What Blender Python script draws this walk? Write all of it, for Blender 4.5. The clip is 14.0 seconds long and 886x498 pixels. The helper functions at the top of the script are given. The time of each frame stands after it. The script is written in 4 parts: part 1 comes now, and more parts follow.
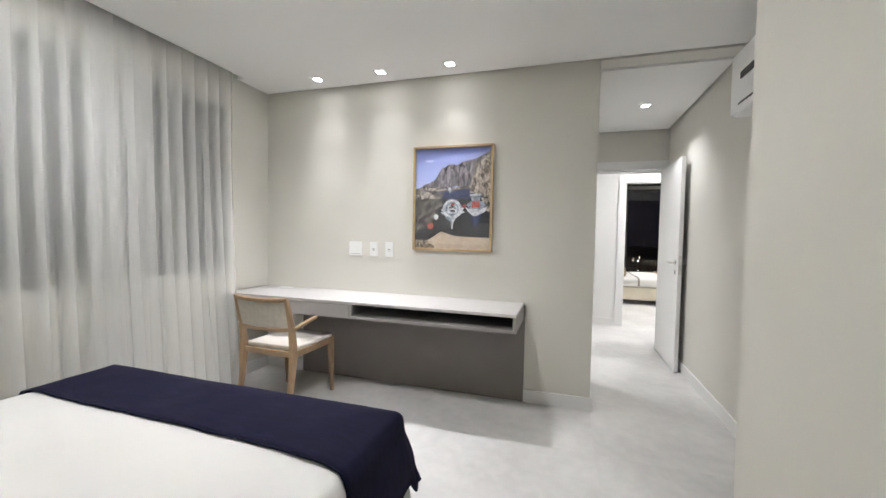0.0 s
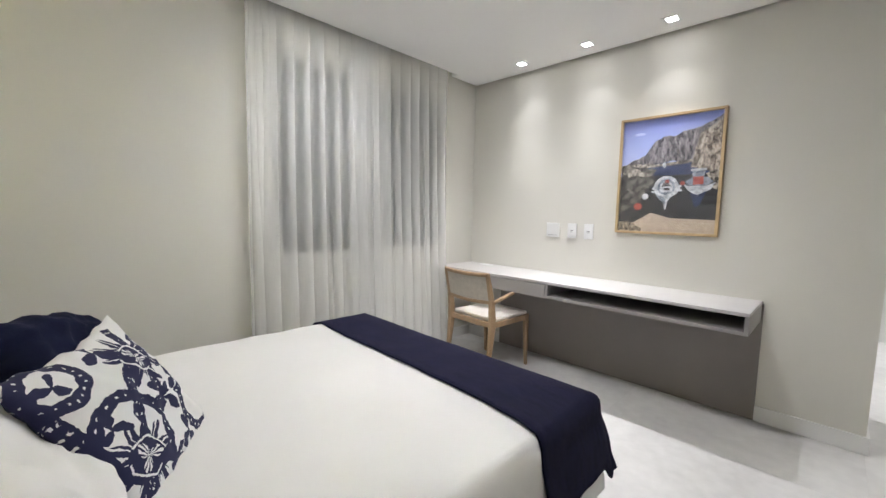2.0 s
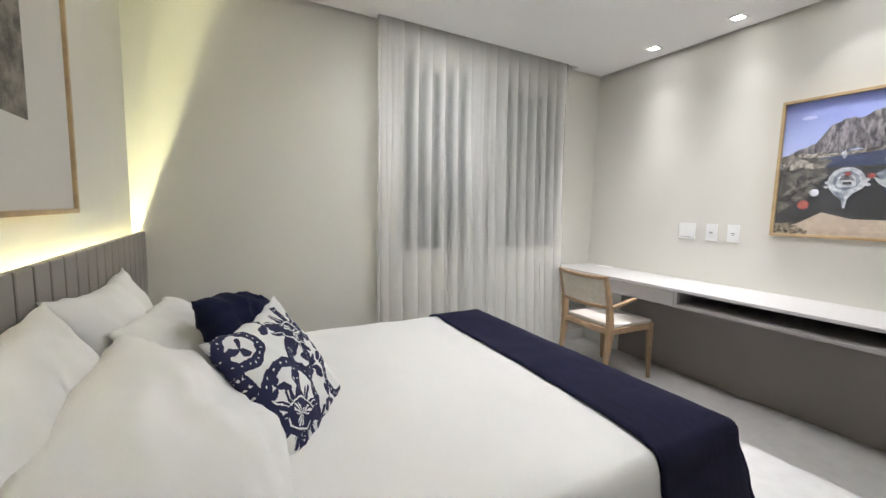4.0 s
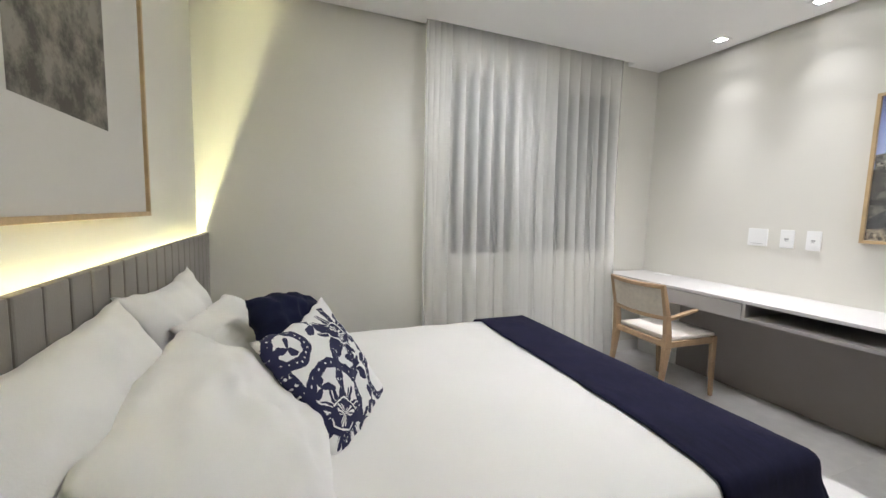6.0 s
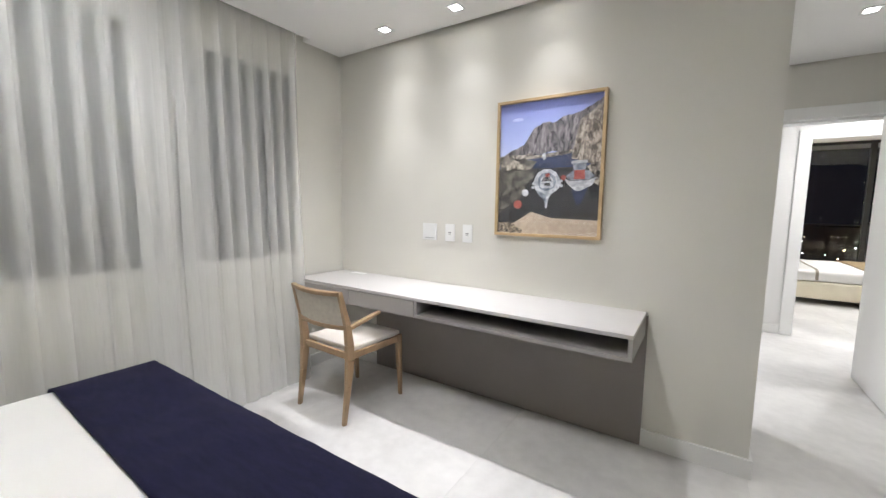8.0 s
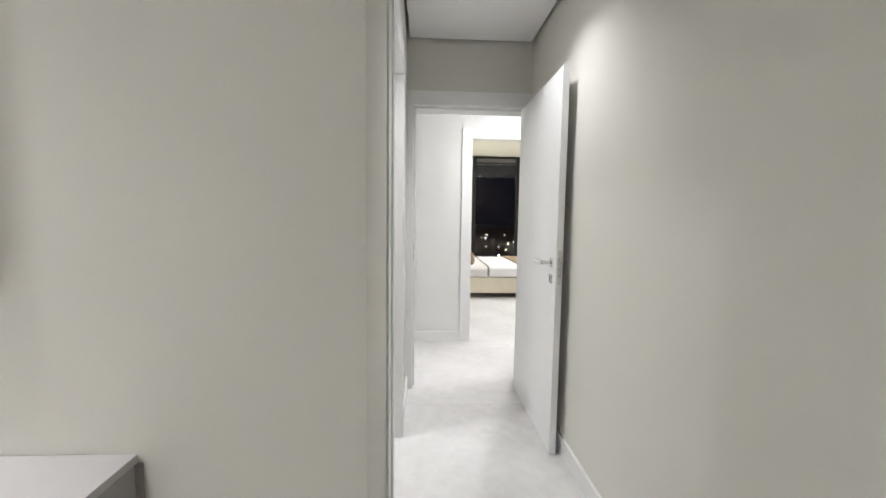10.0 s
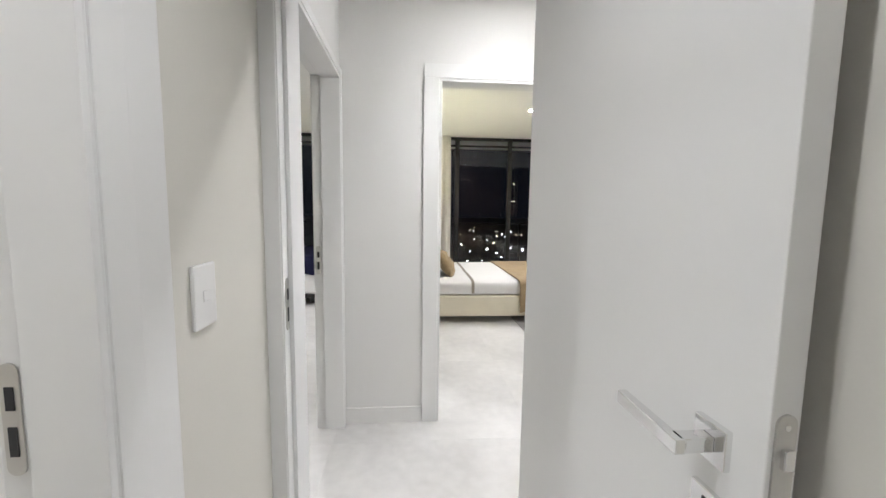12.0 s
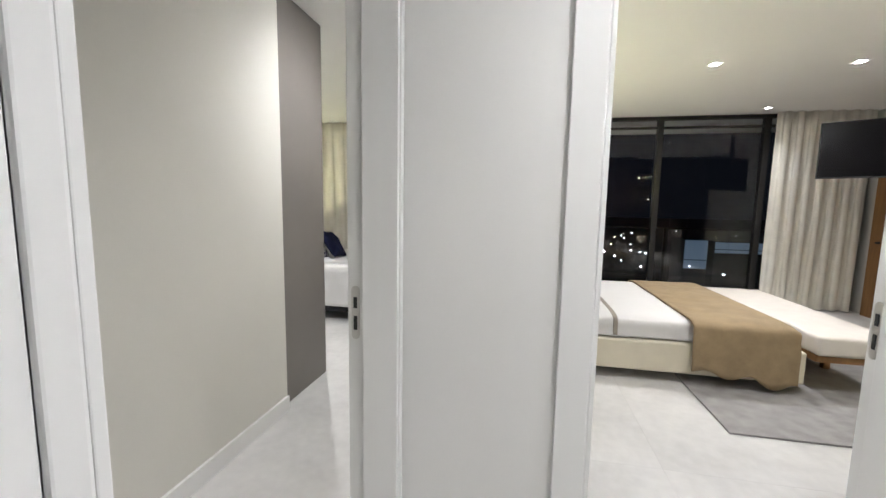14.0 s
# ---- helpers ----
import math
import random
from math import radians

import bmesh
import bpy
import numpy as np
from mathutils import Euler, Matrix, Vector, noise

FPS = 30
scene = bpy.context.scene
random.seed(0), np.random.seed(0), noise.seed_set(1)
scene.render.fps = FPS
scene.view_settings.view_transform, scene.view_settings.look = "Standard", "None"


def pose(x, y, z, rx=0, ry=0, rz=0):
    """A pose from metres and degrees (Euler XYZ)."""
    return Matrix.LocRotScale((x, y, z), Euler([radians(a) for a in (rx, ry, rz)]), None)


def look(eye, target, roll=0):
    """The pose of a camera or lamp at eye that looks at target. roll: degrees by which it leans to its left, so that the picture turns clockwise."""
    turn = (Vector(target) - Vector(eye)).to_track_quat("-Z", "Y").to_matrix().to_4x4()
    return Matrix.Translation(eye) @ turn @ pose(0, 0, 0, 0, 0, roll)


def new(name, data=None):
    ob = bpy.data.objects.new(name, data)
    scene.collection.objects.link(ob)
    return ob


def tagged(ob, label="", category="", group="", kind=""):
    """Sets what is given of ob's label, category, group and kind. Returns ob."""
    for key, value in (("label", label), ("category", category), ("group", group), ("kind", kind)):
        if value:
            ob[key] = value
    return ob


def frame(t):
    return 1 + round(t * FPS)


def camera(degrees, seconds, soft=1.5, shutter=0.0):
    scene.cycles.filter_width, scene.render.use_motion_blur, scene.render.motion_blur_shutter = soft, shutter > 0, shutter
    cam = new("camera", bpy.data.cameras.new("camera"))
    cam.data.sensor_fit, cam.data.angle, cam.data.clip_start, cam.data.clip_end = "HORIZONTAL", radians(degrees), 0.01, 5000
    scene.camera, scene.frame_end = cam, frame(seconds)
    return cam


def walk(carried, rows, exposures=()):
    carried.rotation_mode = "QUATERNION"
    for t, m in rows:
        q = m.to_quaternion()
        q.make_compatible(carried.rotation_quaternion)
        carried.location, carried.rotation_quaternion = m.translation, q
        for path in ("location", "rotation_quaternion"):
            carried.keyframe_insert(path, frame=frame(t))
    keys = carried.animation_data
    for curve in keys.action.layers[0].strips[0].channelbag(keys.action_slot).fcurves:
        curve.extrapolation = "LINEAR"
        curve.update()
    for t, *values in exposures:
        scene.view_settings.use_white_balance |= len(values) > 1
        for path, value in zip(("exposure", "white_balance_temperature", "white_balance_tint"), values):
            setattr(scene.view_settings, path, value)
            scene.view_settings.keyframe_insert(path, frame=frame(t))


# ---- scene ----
cam = camera(97.2, 14.0)
PATH = [
    (0, (2.746, -3.099, 1.309), (2.149, -1.191, 1.233), 1.1),
    (0.5, (2.756, -3.123, 1.288), (1.871, -1.333, 1.186), 1.3),
    (1, (2.742, -3.152, 1.275), (1.639, -1.489, 1.145), 1.5),
    (1.5, (2.757, -3.149, 1.284), (1.474, -1.623, 1.121), 1.3),
    (2, (2.747, -3.163, 1.284), (1.335, -1.758, 1.105), 1.4),
    (2.5, (2.73, -3.183, 1.275), (1.219, -1.884, 1.091), 1.6),
    (3, (2.757, -3.186, 1.284), (1.151, -2.01, 1.093), 1.4),
    (3.5, (2.781, -3.178, 1.292), (1.094, -2.123, 1.094), 1.3),
    (4, (2.783, -3.192, 1.297), (1.032, -2.248, 1.091), 1.4),
    (4.2, (2.757, -3.23, 1.287), (0.991, -2.313, 1.084), 1.6),
    (6.3, (2.767, -3.144, 1.309), (0.913, -2.418, 1.111), 1.5),
    (6.5, (2.769, -3.113, 1.326), (0.946, -2.318, 1.118), 1.5),
    (7, (2.74, -2.961, 1.34), (1.045, -1.918, 1.132), 1.0),
    (7.5, (2.646, -2.764, 1.369), (1.212, -1.387, 1.158), 0.9),
    (8, (2.671, -2.417, 1.349), (1.577, -0.756, 1.138), 0.8),
    (8.5, (2.722, -2.018, 1.316), (2.002, -0.16, 1.146), 1.1),
    (9, (2.78, -1.651, 1.353), (2.439, 0.311, 1.16), 0.7),
    (9.2, (2.833, -1.502, 1.313), (2.629, 0.481, 1.151), 0.6),
    (11.3, (3.327, 0.257, 1.352), (3.528, 2.237, 1.151), 0.85),
    (11.5, (3.333, 0.425, 1.359), (3.522, 2.406, 1.153), 0.85),
    (12, (3.401, 0.801, 1.36), (3.566, 2.784, 1.157), 0.75),
    (12.5, (3.439, 1.154, 1.381), (3.582, 3.138, 1.171), 0.9),
    (13, (3.415, 1.472, 1.41), (3.472, 3.459, 1.187), 1.0),
    (13.5, (3.401, 1.764, 1.402), (3.297, 3.749, 1.175), 1.0),
    (14, (3.352, 2.031, 1.388), (2.968, 3.981, 1.166), 1.0),
]
walk(cam, [(t, look(eye, target, roll)) for t, eye, target, roll in PATH], [(0, 0.48, 5920, 12), (7.5, 0.48, 5920, 12), (9.2, 0.5, 5920, 12), (11.3, 0.22, 5920, 12), (12.0, 0.17, 5920, 12), (13.0, 0.1, 5920, 12), (14, 0.08, 5920, 12)])

# ---- world and exposure ----
world = bpy.data.worlds.new("night")
scene.world = world
world.use_nodes = True
world.node_tree.nodes["Background"].inputs["Color"].default_value = (0.012, 0.014, 0.02, 1)
world.node_tree.nodes["Background"].inputs["Strength"].default_value = 0.25

WARM = (1.0, 0.955, 0.89)


def spot(x, y, z, watts, size=110, blend=0.7, radius=0.025, colour=WARM):
    d = bpy.data.lights.new("downlight_beam", "SPOT")
    d.energy, d.spot_size, d.spot_blend, d.shadow_soft_size, d.color = watts, radians(size), blend, radius, colour
    ob = new("downlight_beam", d)
    ob.matrix_world = pose(x, y, z)
    return ob


# ---- materials ----
def node_mat(name):
    m = bpy.data.materials.new(name)
    m.use_nodes = True
    return m, m.node_tree, m.node_tree.nodes["Principled BSDF"]


def link(tree, a, b):
    tree.links.new(a, b)


def surface(name, base, rough=0.6, metal=0.0, vary=0.06, scale=3.0, fine=60.0, bump=0.05, stretch=(1, 1, 1), tint=None, sheen=0.0, rand=0.0, spec=0.5):
    """Two scales of tone (cloud and grain), a fine relief and, on pieces, a shift by Object Info's Random."""
    m, t, b = node_mat(name)
    co = t.nodes.new("ShaderNodeTexCoord")
    mp = t.nodes.new("ShaderNodeMapping")
    mp.inputs["Scale"].default_value = stretch
    link(t, co.outputs["Object"], mp.inputs["Vector"])
    n1 = t.nodes.new("ShaderNodeTexNoise")
    n1.inputs["Scale"].default_value, n1.inputs["Detail"].default_value = scale, 5
    n2 = t.nodes.new("ShaderNodeTexNoise")
    n2.inputs["Scale"].default_value, n2.inputs["Detail"].default_value = fine, 3
    link(t, mp.outputs[0], n1.inputs["Vector"])
    link(t, mp.outputs[0], n2.inputs["Vector"])
    mix = t.nodes.new("ShaderNodeMath")
    mix.operation = "MULTIPLY_ADD"
    link(t, n2.outputs["Fac"], mix.inputs[0])
    mix.inputs[1].default_value = 0.35
    link(t, n1.outputs["Fac"], mix.inputs[2])
    fac = mix.outputs[0]
    if rand:
        oi = t.nodes.new("ShaderNodeObjectInfo")
        ad = t.nodes.new("ShaderNodeMath")
        ad.operation = "MULTIPLY_ADD"
        link(t, oi.outputs["Random"], ad.inputs[0])
        ad.inputs[1].default_value = rand
        link(t, fac, ad.inputs[2])
        fac = ad.outputs[0]
    ramp = t.nodes.new("ShaderNodeValToRGB")
    e = ramp.color_ramp.elements
    lo = [c * (1 - vary) for c in base]
    hi = [min(1, c * (1 + vary)) for c in (tint or base)]
    e[0].position, e[1].position = 0.4, 0.95
    e[0].color, e[1].color = (*lo, 1), (*hi, 1)
    link(t, fac, ramp.inputs["Fac"])
    link(t, ramp.outputs["Color"], b.inputs["Base Color"])
    b.inputs["Roughness"].default_value = rough
    b.inputs["Metallic"].default_value = metal
    b.inputs["Specular IOR Level"].default_value = spec
    if sheen:
        b.inputs["Sheen Weight"].default_value = sheen
    if bump:
        bp = t.nodes.new("ShaderNodeBump")
        bp.inputs["Strength"].default_value, bp.inputs["Distance"].default_value = bump, 0.004
        link(t, n2.outputs["Fac"], bp.inputs["Height"])
        link(t, bp.outputs["Normal"], b.inputs["Normal"])
    return m


def glow(name, colour, strength):
    m, t, b = node_mat(name)
    b.inputs["Base Color"].default_value = (0.8, 0.8, 0.8, 1)
    b.inputs["Emission Color"].default_value = (*colour, 1)
    b.inputs["Emission Strength"].default_value = strength
    return m


def glass(name, rough=0.0, colour=(1, 1, 1)):
    m, t, b = node_mat(name)
    b.inputs["Base Color"].default_value = (*colour, 1)
    b.inputs["Transmission Weight"].default_value = 1.0
    b.inputs["Roughness"].default_value = rough
    b.inputs["IOR"].default_value = 1.45
    return m


def sheer(name, base, opacity):
    """A thin weave: part cloth that scatters light on both sides, part gaps."""
    m, t, b = node_mat(name)
    t.nodes.remove(b)
    out = t.nodes["Material Output"]
    df, tl, tr = (t.nodes.new("ShaderNodeBsdf" + k) for k in ("Diffuse", "Translucent", "Transparent"))
    df.inputs["Color"].default_value = tl.inputs["Color"].default_value = (*base, 1)
    a, c = t.nodes.new("ShaderNodeMixShader"), t.nodes.new("ShaderNodeMixShader")
    a.inputs[0].default_value = 0.24
    link(t, df.outputs[0], a.inputs[1])
    link(t, tl.outputs[0], a.inputs[2])
    co, mp, n = t.nodes.new("ShaderNodeTexCoord"), t.nodes.new("ShaderNodeMapping"), t.nodes.new("ShaderNodeTexNoise")
    mp.inputs["Scale"].default_value = (90, 90, 6)
    n.inputs["Scale"].default_value, n.inputs["Detail"].default_value = 1.0, 4
    link(t, co.outputs["Object"], mp.inputs[0])
    link(t, mp.outputs[0], n.inputs["Vector"])
    r = t.nodes.new("ShaderNodeMapRange")
    r.inputs["To Min"].default_value, r.inputs["To Max"].default_value = opacity - 0.02, opacity + 0.02
    link(t, n.outputs["Fac"], r.inputs["Value"])
    link(t, r.outputs[0], c.inputs[0])
    link(t, tr.outputs[0], c.inputs[1])
    link(t, a.outputs[0], c.inputs[2])
    link(t, c.outputs[0], out.inputs["Surface"])
    return m


M_WALL = surface("greige wall paint", (0.69, 0.673, 0.618), 0.75, vary=0.03, scale=1.3, fine=160, bump=0.04, spec=0.25)
M_WHITEWALL = surface("white wall paint", (0.78, 0.775, 0.76), 0.7, vary=0.02, scale=1.3, fine=160, bump=0.04, spec=0.25)
M_CEIL = surface("ceiling paint", (0.89, 0.885, 0.87), 0.85, vary=0.015, scale=1.0, fine=120, bump=0.02, spec=0.2)
M_FLOOR = surface("cement porcelain", (0.60, 0.59, 0.575), 0.40, vary=0.16, scale=1.6, fine=14, bump=0.015, tint=(0.64, 0.63, 0.615), rand=0.06, spec=0.4)
M_JOINT = surface("tile grout", (0.54, 0.53, 0.515), 0.8, vary=0.08)
M_LACQUER = surface("white lacquer", (0.80, 0.80, 0.79), 0.35, vary=0.012, scale=2, fine=90, bump=0.01, spec=0.45)
M_SKIRT = surface("white skirting", (0.78, 0.775, 0.76), 0.4, vary=0.015, bump=0.01)
M_DESK = surface("grey desk laminate", (0.34, 0.325, 0.315), 0.5, vary=0.04, scale=4, fine=120, bump=0.02)
M_DESKTOP = surface("pale desk laminate", (0.51, 0.495, 0.485), 0.4, vary=0.03, scale=4, fine=120, bump=0.02)
M_DESKPANEL = surface("taupe back panel", (0.235, 0.212, 0.197), 0.5, vary=0.05, scale=4, fine=90, bump=0.02)
M_NICHESHADE = surface("painted niche shade", (0.05, 0.047, 0.045), 0.6, vary=0.1)
M_OAK = surface("oak", (0.335, 0.225, 0.128), 0.45, vary=0.22, scale=5, fine=40, bump=0.06, stretch=(4, 4, 0.5))
M_OAKFRAME = surface("oak frame", (0.48, 0.345, 0.185), 0.45, vary=0.2, scale=6, fine=50, bump=0.05, stretch=(3, 3, 3))
M_CREAM = surface("cream upholstery", (0.74, 0.69, 0.63), 0.9, vary=0.05, scale=9, fine=320, bump=0.25, sheen=0.2)
M_MESH = surface("cane weave", (0.50, 0.46, 0.39), 0.8, vary=0.12, scale=30, fine=300, bump=0.3)
M_SHEET = surface("white cotton", (0.745, 0.735, 0.72), 0.88, vary=0.02, scale=3, fine=220, bump=0.12, sheen=0.15)
M_NAVY = surface("navy knit", (0.0075, 0.0075, 0.028), 0.85, vary=0.35, scale=14, fine=180, bump=0.5, spec=0.2, stretch=(1, 4, 1))
M_NAVYCUSH = surface("navy velvet", (0.006, 0.008, 0.03), 0.9, vary=0.3, scale=9, fine=200, bump=0.3, spec=0.2)
M_HEAD = surface("taupe fabric panel", (0.22, 0.20, 0.175), 0.85, vary=0.06, scale=8, fine=260, bump=0.2, sheen=0.2)
M_BLACK = surface("black metal", (0.02, 0.02, 0.022), 0.4, vary=0.1)
M_PLASTIC = surface("white plastic", (0.82, 0.82, 0.81), 0.3, vary=0.01, bump=0)
M_GREYPL = surface("grey plastic", (0.25, 0.25, 0.25), 0.4, vary=0.05, bump=0)
M_STEEL = surface("brushed steel", (0.62, 0.61, 0.59), 0.28, metal=1.0, vary=0.05, scale=10, fine=200, bump=0.03)
M_CHROME = surface("chrome", (0.85, 0.85, 0.85), 0.08, metal=1.0, vary=0.01, bump=0)
M_ALU = surface("dark window aluminium", (0.035, 0.034, 0.033), 0.45, metal=0.3, vary=0.1)
M_GLASS = glass("clear glass")
M_FROST = surface("shower glass film", (0.60, 0.62, 0.585), 0.3, vary=0.05)
M_MIRROR, _t, _b = node_mat("mirror")
_b.inputs["Metallic"].default_value, _b.inputs["Roughness"].default_value = 1.0, 0.0
_b.inputs["Base Color"].default_value = (0.9, 0.91, 0.9, 1)
M_SHEER = sheer("white sheer weave", (0.965, 0.96, 0.935), 0.31)
M_DRAPE = surface("cream drape", (0.87, 0.835, 0.755), 0.9, vary=0.06, scale=6, fine=200, bump=0.15, sheen=0.2)
M_LED = glow("warm LED strip", (1.0, 0.92, 0.44), 310)
M_LEDMID = glow("medium LED strip", (1.0, 0.92, 0.55), 130)
M_LEDSOFT = glow("soft LED strip", (1.0, 0.92, 0.60), 9)
M_LAMP = glow("lamp lens", (1.0, 0.955, 0.89), 40)
M_BEDLAMP = glow("bed lamp lens", (1.0, 0.955, 0.89), 690)
# extra strong lens for added lamps that stay out of view
M_FILLLENS = glow("fill lamp lens", (1.0, 0.955, 0.89), 750)
M_STONE = surface("beige bathroom porcelain", (0.72, 0.69, 0.63), 0.25, vary=0.16, scale=2.2, fine=7, bump=0.003, rand=0.1)
M_QUARTZ = surface("white quartz top", (0.82, 0.81, 0.79), 0.25, vary=0.02, bump=0)
M_VANITY = surface("beige vanity front", (0.50, 0.455, 0.42), 0.5, vary=0.03, bump=0.01)
M_WARD = surface("taupe wardrobe laminate", (0.17, 0.155, 0.14), 0.5, vary=0.05, scale=3, fine=90, bump=0.02)
M_BEDBASE = surface("ivory leather", (0.68, 0.625, 0.49), 0.5, vary=0.05, scale=7, fine=180, bump=0.1)
M_TAN = surface("tan knit throw", (0.30, 0.218, 0.12), 0.9, vary=0.18, scale=9, fine=150, bump=0.4, sheen=0.15)
M_RUG = surface("grey rug pile", (0.30, 0.29, 0.285), 0.95, vary=0.25, scale=9, fine=140, bump=0.8, sheen=0.2)
M_WOOD = surface("brown veneer", (0.24, 0.12, 0.045), 0.4, vary=0.25, scale=6, fine=40, bump=0.03, stretch=(4, 4, 0.4))
M_DARKWOOD = surface("dark walnut veneer", (0.045, 0.026, 0.017), 0.4, vary=0.3, scale=5, fine=40, bump=0.03, stretch=(4, 4, 0.4))
M_STRIPE = surface("taupe ribbon", (0.31, 0.275, 0.23), 0.8, vary=0.08)
M_SCREEN = surface("black screen", (0.006, 0.006, 0.007), 0.2, vary=0.02, bump=0, spec=0.25)
M_CITY = surface("night ground", (0.01, 0.011, 0.013), 0.9, vary=0.4, scale=0.05, fine=0.6, bump=0)
M_PATTERN, _t, _b = node_mat("printed floral cotton")


OFF = 0.012


def floral(t, b):
    """White cotton printed with navy rope rings, a stem, leaves and two flowers."""
    co = t.nodes.new("ShaderNodeTexCoord")
    wn = t.nodes.new("ShaderNodeTexNoise")
    wn.inputs["Scale"].default_value, wn.inputs["Detail"].default_value = 34, 4
    link(t, co.outputs["Object"], wn.inputs["Vector"])
    ws = t.nodes.new("ShaderNodeVectorMath")
    ws.operation = "MULTIPLY_ADD"
    ws.inputs[1].default_value = (2 * OFF, 2 * OFF, 0.0)
    link(t, wn.outputs["Color"], ws.inputs[0])
    link(t, co.outputs["Object"], ws.inputs[2])
    sep = t.nodes.new("ShaderNodeSeparateXYZ")
    link(t, ws.outputs[0], sep.inputs[0])
    U, V = sep.outputs[0], sep.outputs[1]

    def f(op, a, c=None):
        n = t.nodes.new("ShaderNodeMath")
        n.operation = op
        for k, v in enumerate((a, c)):
            if isinstance(v, (int, float)):
                n.inputs[k].default_value = v
            elif v is not None:
                link(t, v, n.inputs[k])
        return n.outputs[0]

    def radius(cx, cy):
        dx, dy = f("SUBTRACT", U, cx + OFF), f("SUBTRACT", V, cy + OFF)
        return f("SQRT", f("ADD", f("MULTIPLY", dx, dx), f("MULTIPLY", dy, dy))), f("ARCTAN2", dy, dx)

    ink = None

    def add(mask):
        nonlocal ink
        ink = mask if ink is None else f("MAXIMUM", ink, mask)

    def line(u0, v0, u1, v1, w):
        n = math.hypot(u1 - u0, v1 - v0)
        a, c = (u1 - u0) / n, (v1 - v0) / n
        du, dv = f("SUBTRACT", U, u0 + OFF), f("SUBTRACT", V, v0 + OFF)
        s = f("ADD", f("MULTIPLY", du, a), f("MULTIPLY", dv, c))
        d = f("ABSOLUTE", f("SUBTRACT", f("MULTIPLY", dv, a), f("MULTIPLY", du, c)))
        inside = f("MULTIPLY", f("GREATER_THAN", s, 0.0), f("LESS_THAN", s, n))
        speck = f("MULTIPLY", f("LESS_THAN", f("ABSOLUTE", f("SUBTRACT", d, w * 0.35)), 0.0018), f("GREATER_THAN", f("SINE", f("MULTIPLY", s, 190.0)), 0.75))
        add(f("MULTIPLY", f("SUBTRACT", f("LESS_THAN", d, w), speck), inside))

    def leaf(cx, cy, size, lobes, turn):
        d, a = radius(cx, cy)
        add(f("LESS_THAN", d, f("MULTIPLY", f("ADD", 0.55, f("MULTIPLY", f("SINE", f("ADD", f("MULTIPLY", a, lobes), turn)), 0.45)), size)))

    for cx, cy, r, w in ((0.110, 0.045, 0.100, 0.016), (0.155, -0.170, 0.062, 0.016), (-0.170, 0.130, 0.075, 0.015), (-0.02, -0.03, 0.060, 0.012), (-0.20, -0.09, 0.06, 0.014)):
        d, a = radius(cx, cy)
        off = f("ABSOLUTE", f("SUBTRACT", d, r))
        dash = f("MULTIPLY", f("LESS_THAN", off, 0.0026), f("GREATER_THAN", f("SINE", f("MULTIPLY", a, 21.0)), 0.7))
        add(f("SUBTRACT", f("LESS_THAN", off, w), dash))
    line(0.215, -0.205, 0.208, -0.095, 0.014)
    line(0.208, -0.100, 0.203, 0.000, 0.013)
    line(0.203, -0.005, 0.198, 0.095, 0.014)
    line(0.198, 0.090, 0.165, 0.165, 0.013)
    line(0.165, 0.160, 0.215, 0.215, 0.013)
    line(-0.030, -0.085, 0.050, -0.010, 0.014)
    line(0.045, -0.015, 0.120, 0.070, 0.013)
    line(-0.075, -0.100, -0.140, -0.210, 0.011)
    line(0.110, 0.130, 0.010, 0.210, 0.012)
    leaf(0.150, -0.005, 0.044, 3.0, 0.4)
    leaf(0.163, -0.165, 0.040, 3.0, 1.9)
    leaf(-0.055, 0.035, 0.062, 4.0, 0.0)
    leaf(0.000, -0.175, 0.058, 3.0, 0.7)
    leaf(-0.050, 0.170, 0.056, 3.0, 1.2)
    leaf(0.050, 0.175, 0.046, 4.0, 0.6)
    leaf(-0.160, 0.020, 0.045, 3.0, 0.2)
    for cx, cy in ((-0.075, -0.098), (0.135, 0.105)):
        d, a = radius(cx, cy)
        edge = f("ADD", 0.078, f("MULTIPLY", f("SINE", f("MULTIPLY", a, 11.0)), 0.022))
        rays = f("MULTIPLY", f("GREATER_THAN", f("SINE", f("MULTIPLY", a, 23.0)), 0.80), f("GREATER_THAN", d, 0.050))
        ink = f("MAXIMUM", f("SUBTRACT", ink, f("LESS_THAN", d, 0.05)), 0.0)
        add(f("SUBTRACT", f("LESS_THAN", d, edge), rays))
        ring = f("MULTIPLY", f("LESS_THAN", f("ABSOLUTE", f("SUBTRACT", d, 0.046)), 0.0028), f("GREATER_THAN", f("SINE", f("MULTIPLY", a, 2.0)), -0.75))
        pet = f("LESS_THAN", d, f("MULTIPLY", f("ABSOLUTE", f("SINE", f("ADD", f("MULTIPLY", a, 1.5), 0.5))), 0.040))
        vein = f("GREATER_THAN", f("ABSOLUTE", f("SINE", f("MULTIPLY", a, 7.5))), 0.62)
        white = f("MAXIMUM", ring, f("MULTIPLY", pet, vein))
        ink = f("MAXIMUM", f("SUBTRACT", ink, white), 0.0)
    mx = t.nodes.new("ShaderNodeMixRGB")
    mx.inputs[1].default_value, mx.inputs[2].default_value = (0.74, 0.735, 0.72, 1), (0.011, 0.012, 0.055, 1)
    link(t, ink, mx.inputs[0])
    link(t, mx.outputs[0], b.inputs["Base Color"])
    b.inputs["Roughness"].default_value = 0.85


floral(_t, _b)


